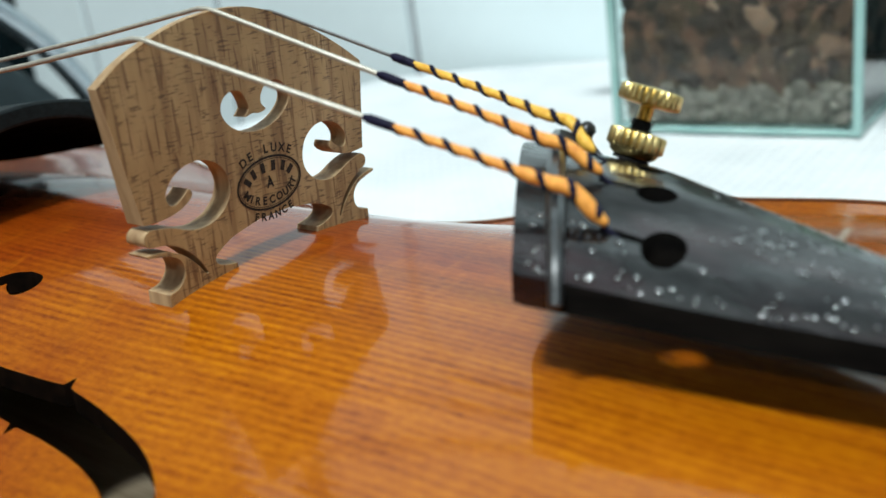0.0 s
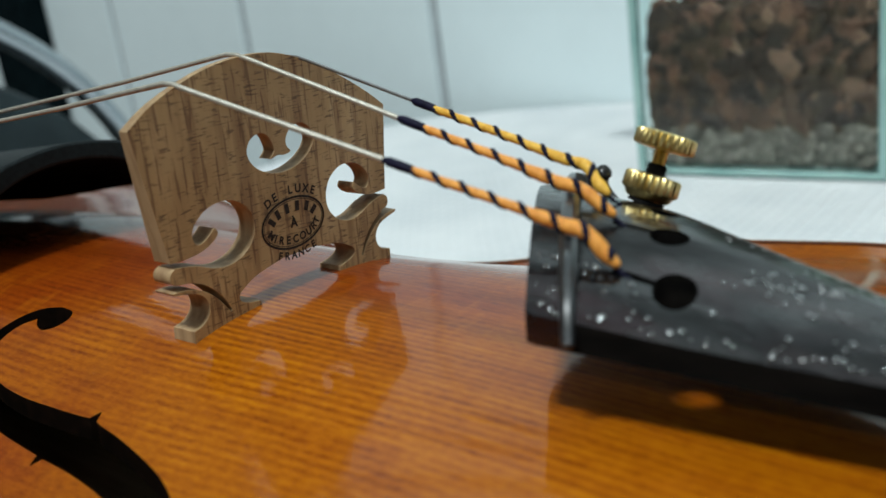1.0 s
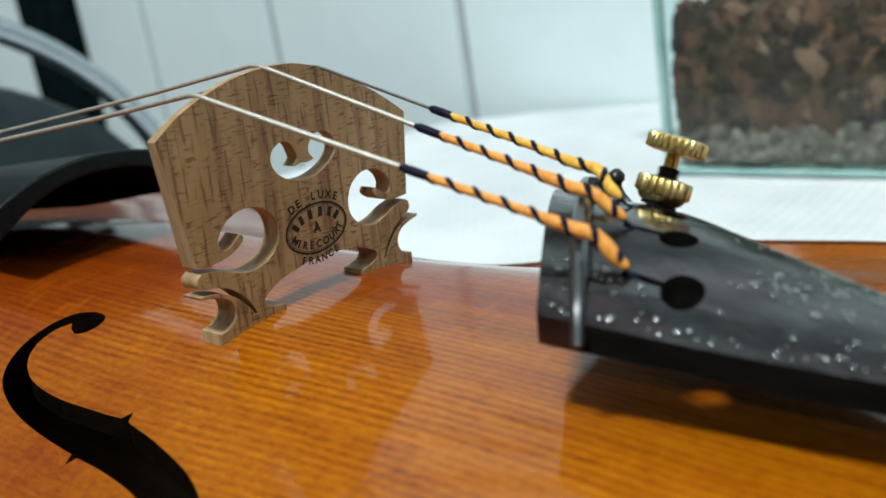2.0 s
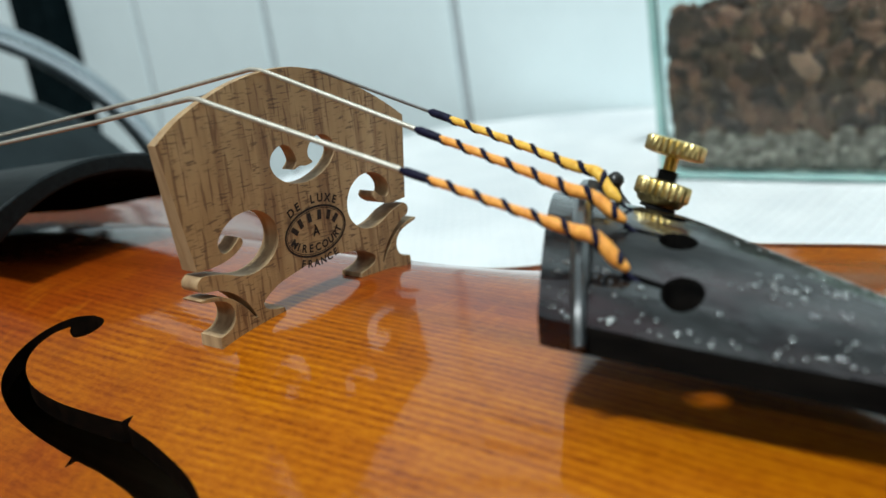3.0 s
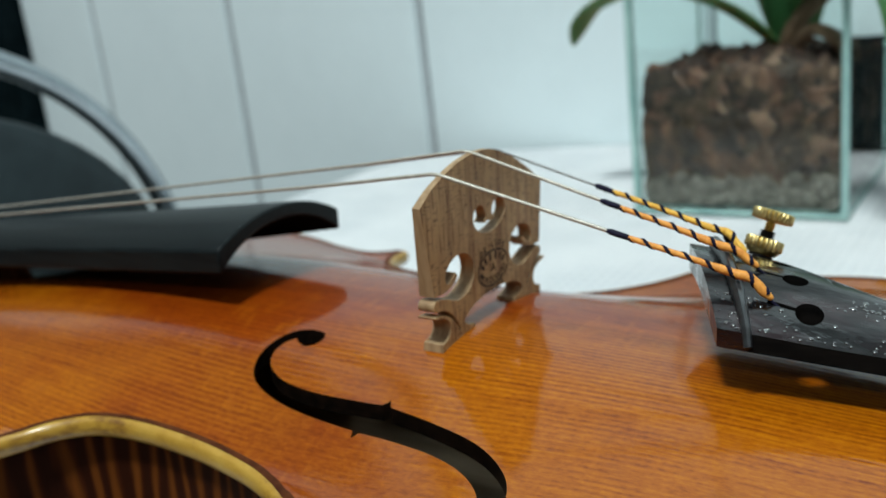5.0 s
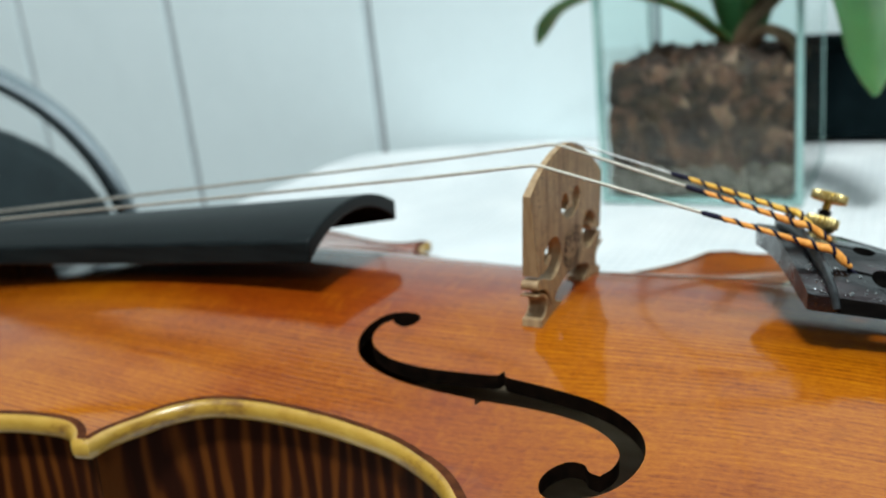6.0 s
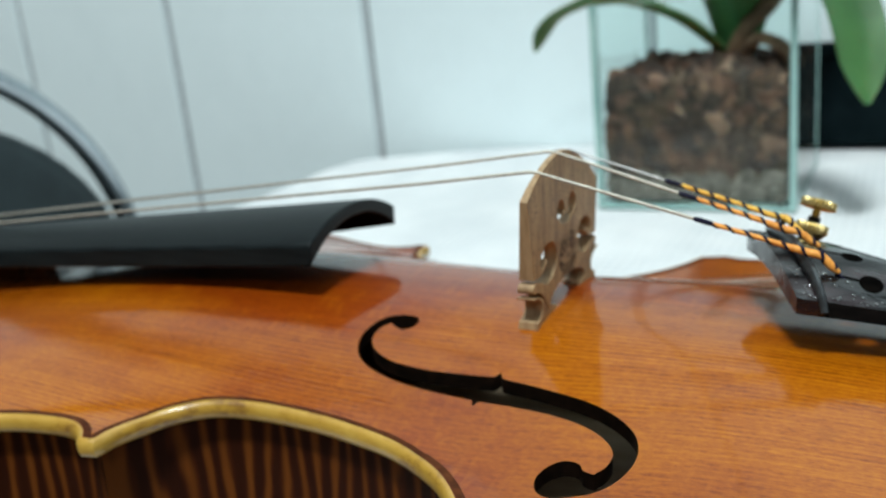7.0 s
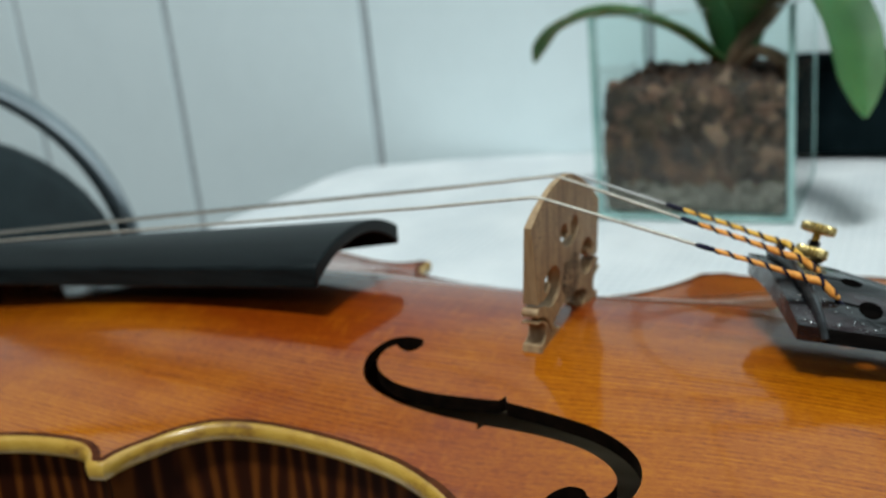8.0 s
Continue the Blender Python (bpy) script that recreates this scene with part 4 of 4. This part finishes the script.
post = tagged(mesh_object("upright_post", box(bmesh.new(), -0.870, -0.796, WALL - 0.030, WALL - 0.0045, 0, 2.5, 0.002), M["black"]), "black upright post against the panelled wall", "post", "", "structure")


# ---- table and cloth ----
def build_table():
    top = tagged(new("table"), "wooden table under a white cloth, pushed against the wall", "table")
    top.location = (0.3, 0.03, 0)
    # tabletop with a cut corner by the wall
    plan = [(-0.61, -0.40), (0.62, -0.40), (0.62, 0.402), (-0.46, 0.402), (-0.59, 0.36), (-0.612, 0.28)]
    bm = bmesh.new()
    lower = [bm.verts.new((a, b, TABLE - 0.032)) for a, b in plan]
    upper = [bm.verts.new((a, b, TABLE - 0.004)) for a, b in plan]
    bm.faces.new(lower[::-1])
    bm.faces.new(upper)
    for k in range(len(plan)):
        n = (k + 1) % len(plan)
        bm.faces.new((lower[k], lower[n], upper[n], upper[k]))
    part("tabletop", bm, M["table"], top)
    for x in (-0.57, 0.57):
        for y in (-0.35, 0.33):
            part("leg", box(bmesh.new(), x - 0.03, x + 0.03, y - 0.03, y + 0.03, 0, TABLE - 0.032, 0.004), M["table"], top)
    bm = bmesh.new()
    nx, ny = 140, 96
    x0, x1, y0, y1 = -0.325, 0.925, -0.095, 0.4375
    grid = []
    for j in range(ny + 1):
        row = []
        for i in range(nx + 1):
            u, v = i / nx, j / ny
            x = x0 + (x1 - x0) * u
            # the back edge draws in towards the free corner
            back = y1 - 0.033 * min(1, max(0, (-0.16 - x) / 0.14)) ** 1.4 - 0.075 * max(0, (-0.296 - x) / 0.029) ** 2.2
            y = y0 + (back - y0) * v
            z = TABLE + 0.0010 * noise.noise((x * 9, y * 9, 0)) + 0.0005 * noise.noise((x * 40, y * 40, 3))
            rise = max(0, y - 0.412) / 0.03
            drop = max(0, x0 + 0.012 - x) / 0.012
            z += 0.002 * min(1, rise) - 0.006 * drop ** 2
            row.append(bm.verts.new((x, y, z)))
        grid.append(row)
    for j in range(ny):
        for i in range(nx):
            bm.faces.new((grid[j][i], grid[j][i + 1], grid[j + 1][i + 1], grid[j + 1][i]))
    # hanging edges
    rim = [e for e in bm.edges if e.is_boundary]
    made = bmesh.ops.extrude_edge_only(bm, edges=rim)["geom"]
    cx = (x0 + x1) / 2
    for v in (g for g in made if isinstance(g, bmesh.types.BMVert)):
        front = v.co.y < y0 + 0.01
        end = v.co.x < x0 + 0.01 or v.co.x > x1 - 0.01
        if front and not end:
            v.co.y -= 0.003
            v.co.z -= 0.0025
        elif end:
            v.co.x += 0.004 if v.co.x > cx else -0.004
            v.co.z -= 0.20
        else:
            v.co.z -= 0.03
    cloth = tagged(mesh_object("tablecloth", bm, M["cloth"]), "white woven tablecloth spread over the table", "tablecloth")
    mod = cloth.modifiers.new("thickness", "SOLIDIFY")
    mod.thickness, mod.offset = 0.0018, -1


build_table()


# ---- glass planter with an orchid ----
def build_planter():
    x0, x1, y0, y1, z0, h, w = -0.0795, 0.0205, 0.2735, 0.378, TABLE + 0.0012, 0.106, 0.003
    pot = tagged(new("glass_planter"), "square clear glass planter filled with bark chips on the cloth", "planter")
    pot.location = ((x0 + x1) / 2, (y0 + y1) / 2, z0)
    hx, hy = (x1 - x0) / 2, (y1 - y0) / 2
    panes = ((-hx, hx, -hy, -hy + w), (-hx, hx, hy - w, hy), (-hx, -hx + w, -hy + w + 0.0002, hy - w - 0.0002), (hx - w, hx, -hy + w + 0.0002, hy - w - 0.0002))
    for k, (a, b, c, d) in enumerate(panes):
        ob = part("pane", box(bmesh.new(), a, b, c, d, 0.0024, h, 0.0004, 1), M["glass"], pot, "", False)
        ob.visible_shadow = k in (1, 2)
    ob = part("glass_base", box(bmesh.new(), -hx, hx, -hy, hy, 0, 0.0022, 0.0003, 1), M["glass_rim"], pot, "greenish glass base", False)
    # greenish polished corner edges
    for sx in (-1, 1):
        for sy in (-1, 1):
            part("corner_edge", box(bmesh.new(), sx * (hx - 0.0013) - 0.0016, sx * (hx - 0.0013) + 0.0016, sy * (hy - 0.0013) - 0.0016, sy * (hy - 0.0013) + 0.0016, 0.0, h + 0.0002, 0.0004, 1), M["glass_rim"], pot, "", False)
    rng = random.Random(4)

    def chip(bm, c, size, flat):
        e = Euler([rng.uniform(0, 6.28) for _ in range(3)]).to_matrix().to_4x4()
        s = Matrix.Diagonal((size * rng.uniform(0.7, 1.4), size * rng.uniform(0.6, 1.1), size * flat, 1))
        made = bmesh.ops.create_icosphere(bm, subdivisions=1, radius=1, matrix=Matrix.Translation(c) @ e @ s)["verts"]
        for v in made:
            v.co += Vector([rng.uniform(-1, 1) * size * 0.22 for _ in range(3)])
        gap = rng.uniform(0, 0.0026)
        for v in made:
            v.co.x = min(ix - gap, max(gap - ix, v.co.x)) + rng.uniform(-1, 1) * 0.0002
            v.co.y = min(iy - gap, max(gap - iy, v.co.y)) + rng.uniform(-1, 1) * 0.0002
    ix, iy = hx - w - 0.0006, hy - w - 0.0006
    bm = bmesh.new()
    box(bm, -ix + 0.003, ix - 0.003, -iy + 0.003, iy - 0.003, 0.019, 0.061)
    for k in range(2000):
        side = rng.random()
        size = rng.uniform(0.0036, 0.0084)
        m = size * 0.45
        if side < 0.34:
            c = (rng.uniform(-ix + m, ix - m), -iy + m, rng.uniform(0.020, 0.0645))
        elif side < 0.44:
            c = (rng.uniform(-ix + m, ix - m), iy - m, rng.uniform(0.020, 0.0645))
        elif side < 0.66:
            c = (rng.choice((-1, 1)) * (ix - m), rng.uniform(-iy + m, iy - m), rng.uniform(0.020, 0.0645))
        else:
            a, b = rng.uniform(-ix + m, ix - m), rng.uniform(-iy + m, iy - m)
            c = (a, b, 0.060 + 0.006 * (1 - (a / ix) ** 2) * (1 - (b / iy) ** 2) * rng.random() + 0.003)
        chip(bm, c, size, rng.uniform(0.35, 0.8))
    bark = tagged(mesh_object("bark_chips", bm, M["bark"], None, "", False), "reddish brown pine bark chips heaped in the planter", "bark", "", "stuff")
    bark.location = pot.location
    bm = bmesh.new()
    for k in range(1100):
        size = rng.uniform(0.0016, 0.0030)
        m = size * 0.6
        side = rng.random()
        if side < 0.4:
            c = (rng.uniform(-ix + m, ix - m), -iy + m, rng.uniform(0.0055, 0.019))
        elif side < 0.7:
            c = (rng.choice((-1, 1)) * (ix - m), rng.uniform(-iy + m, iy - m), rng.uniform(0.0055, 0.019))
        else:
            c = (rng.uniform(-ix + m, ix - m), rng.uniform(-iy + m, iy - m), rng.uniform(0.0065, 0.017))
        chip(bm, c, size, rng.uniform(0.7, 1.0))
    box(bm, -ix + 0.003, ix - 0.003, -iy + 0.003, iy - 0.003, 0.0026, 0.016)
    peb = tagged(mesh_object("clay_pebbles", bm, M["pebble"], None, "", False), "grey-brown drainage pebbles at the planter's bottom", "pebbles", "", "stuff")
    peb.location = pot.location

    orchid = tagged(new("orchid"), "green orchid with strap leaves and brown roots growing in the planter", "plant")
    orchid.location = pot.location

    def leaf(nodes, width):
        run = spline(nodes, 7)
        bm = bmesh.new()
        rows = []
        for i, p in enumerate(run):
            f = i / (len(run) - 1)
            d = (run[min(i + 1, len(run) - 1)] - run[max(i - 1, 0)]).normalized()
            side = d.cross(Vector((0, 0, 1)))
            side = (side if side.length > 0.05 else Vector((1, 0, 0))).normalized()
            up = side.cross(d).normalized()
            w = width * (0.35 + 0.65 * math.sin(math.pi * min(1, 0.12 + f * 0.80)) ) * (1 if f < 0.9 else math.sqrt(max(0.02, (1 - f) / 0.1)))
            rows.append([bm.verts.new(p + side * w * a + up * (w * 0.38 * a * a + o)) for o in (0.0006, -0.0006) for a in (-1, -0.5, 0, 0.5, 1)])
        for a, b in zip(rows, rows[1:]):
            for i in range(4):
                bm.faces.new((a[i], a[i + 1], b[i + 1], b[i]))
                bm.faces.new((a[5 + i], b[5 + i], b[6 + i], a[6 + i]))
            bm.faces.new((a[0], b[0], b[5], a[5]))
            bm.faces.new((a[4], a[9], b[9], b[4]))
        bm.faces.new([rows[0][i] for i in (0, 5, 6, 7, 8, 9, 4, 3, 2, 1)])
        bm.faces.new([rows[-1][i] for i in (0, 1, 2, 3, 4, 9, 8, 7, 6, 5)])
        part("leaf", bm, M["leaf"], orchid)
    leaf([(0.006, 0.0, 0.074), (-0.018, -0.013, 0.095), (-0.048, -0.020, 0.105), (-0.073, -0.026, 0.100), (-0.091, -0.024, 0.082)], 0.0125)
    leaf([(0.010, -0.004, 0.075), (0.002, -0.012, 0.10), (-0.012, -0.020, 0.13), (-0.035, -0.02, 0.155)], 0.014)
    leaf([(0.014, -0.002, 0.076), (0.018, -0.010, 0.10), (0.020, -0.012, 0.135), (0.010, -0.010, 0.165)], 0.013)
    leaf([(0.018, -0.002, 0.078), (0.030, -0.025, 0.116), (0.050, -0.050, 0.122), (0.072, -0.070, 0.096), (0.082, -0.084, 0.058)], 0.0165)
    leaf([(0.018, 0.004, 0.078), (0.030, 0.016, 0.11), (0.050, 0.03, 0.145), (0.080, 0.04, 0.15)], 0.013)
    for nodes, r in (([(0.012, -0.004, 0.070), (0.020, -0.010, 0.086), (0.034, -0.014, 0.100), (0.044, -0.016, 0.118), (0.05, -0.014, 0.15)], 0.0042),
                     ([(0.016, -0.006, 0.070), (0.028, -0.020, 0.082), (0.040, -0.026, 0.078), (0.046, -0.024, 0.068)], 0.0032),
                     ([(0.010, 0.002, 0.070), (0.024, 0.004, 0.090), (0.038, 0.004, 0.108), (0.046, 0.002, 0.13)], 0.0034)):
        run = spline(nodes, 6)
        part("root", tube(bmesh.new(), run, [r * (1 + 0.2 * noise.noise(p * 90)) for p in run], 10), M["root"], orchid, "brown woody stem")


build_planter()


# ---- dark case behind the planter ----
def build_case():
    ob = tagged(new("black_case"), "flat black case standing on the cloth by the wall", "case")
    ob.location = (0.150, 0.427, TABLE + 0.0034)
    part("body", box(bmesh.new(), -0.159, 0.150, -0.009, 0.009, 0.0, 0.056, 0.004, 3), M["black"], ob)
    part("lid", box(bmesh.new(), -0.160, 0.151, -0.0095, 0.0095, 0.0562, 0.063, 0.003, 3), M["black"], ob)


build_case()


# ---- chair at the table's end ----
def build_chair():
    chair = tagged(new("chair"), "tubular metal chair with black padded back beside the table", "chair")
    chair.location = (-0.392, 0.066, 0)
    top = TABLE + 0.055
    cz = top - 0.090
    arch = [(0.0, 0.178 * math.cos(a), cz + 0.160 * math.sin(a)) for a in (math.pi * k / 40 for k in range(41))]
    pts = [(-0.03, 0.176, 0.02), (-0.012, 0.176, 0.35), (0, 0.176, cz - 0.12)] + arch + [(0, -0.176, cz - 0.12), (-0.012, -0.176, 0.35), (-0.03, -0.176, 0.02)]
    part("back_frame", tube(bmesh.new(), pts, 0.0068, 14), M["tube"], chair, "grey metal tube frame")
    bm = bmesh.new()
    rows = []
    for off, sc in ((-0.018, 0.90), (-0.014, 0.97), (-0.006, 1.0), (0.004, 1.0), (0.010, 0.97), (0.014, 0.90)):
        ring = []
        for k in range(48):
            a = 2 * math.pi * k / 48
            y, z = 0.169 * math.cos(a), (0.126 if math.sin(a) > 0 else 0.10) * math.sin(a)
            ring.append(bm.verts.new((off - 0.004, y * sc, cz + z * sc)))
        rows.append(ring)
    for a, b in zip(rows, rows[1:]):
        for k in range(48):
            bm.faces.new((a[k], a[(k + 1) % 48], b[(k + 1) % 48], b[k]))
    bm.faces.new(rows[0])
    bm.faces.new(rows[-1][::-1])
    part("backrest", bm, M["chair"], chair, "black padded backrest")
    part("seat", box(bmesh.new(), -0.43, -0.02, -0.19, 0.19, 0.43, 0.475, 0.018, 3), M["chair"], chair, "black padded seat")
    for y in (-0.172, 0.172):
        part("leg", tube(bmesh.new(), [(-0.40, y * 0.95, 0.43), (-0.41, y, 0.02)], 0.0068, 12), M["tube"], chair)


build_chair()
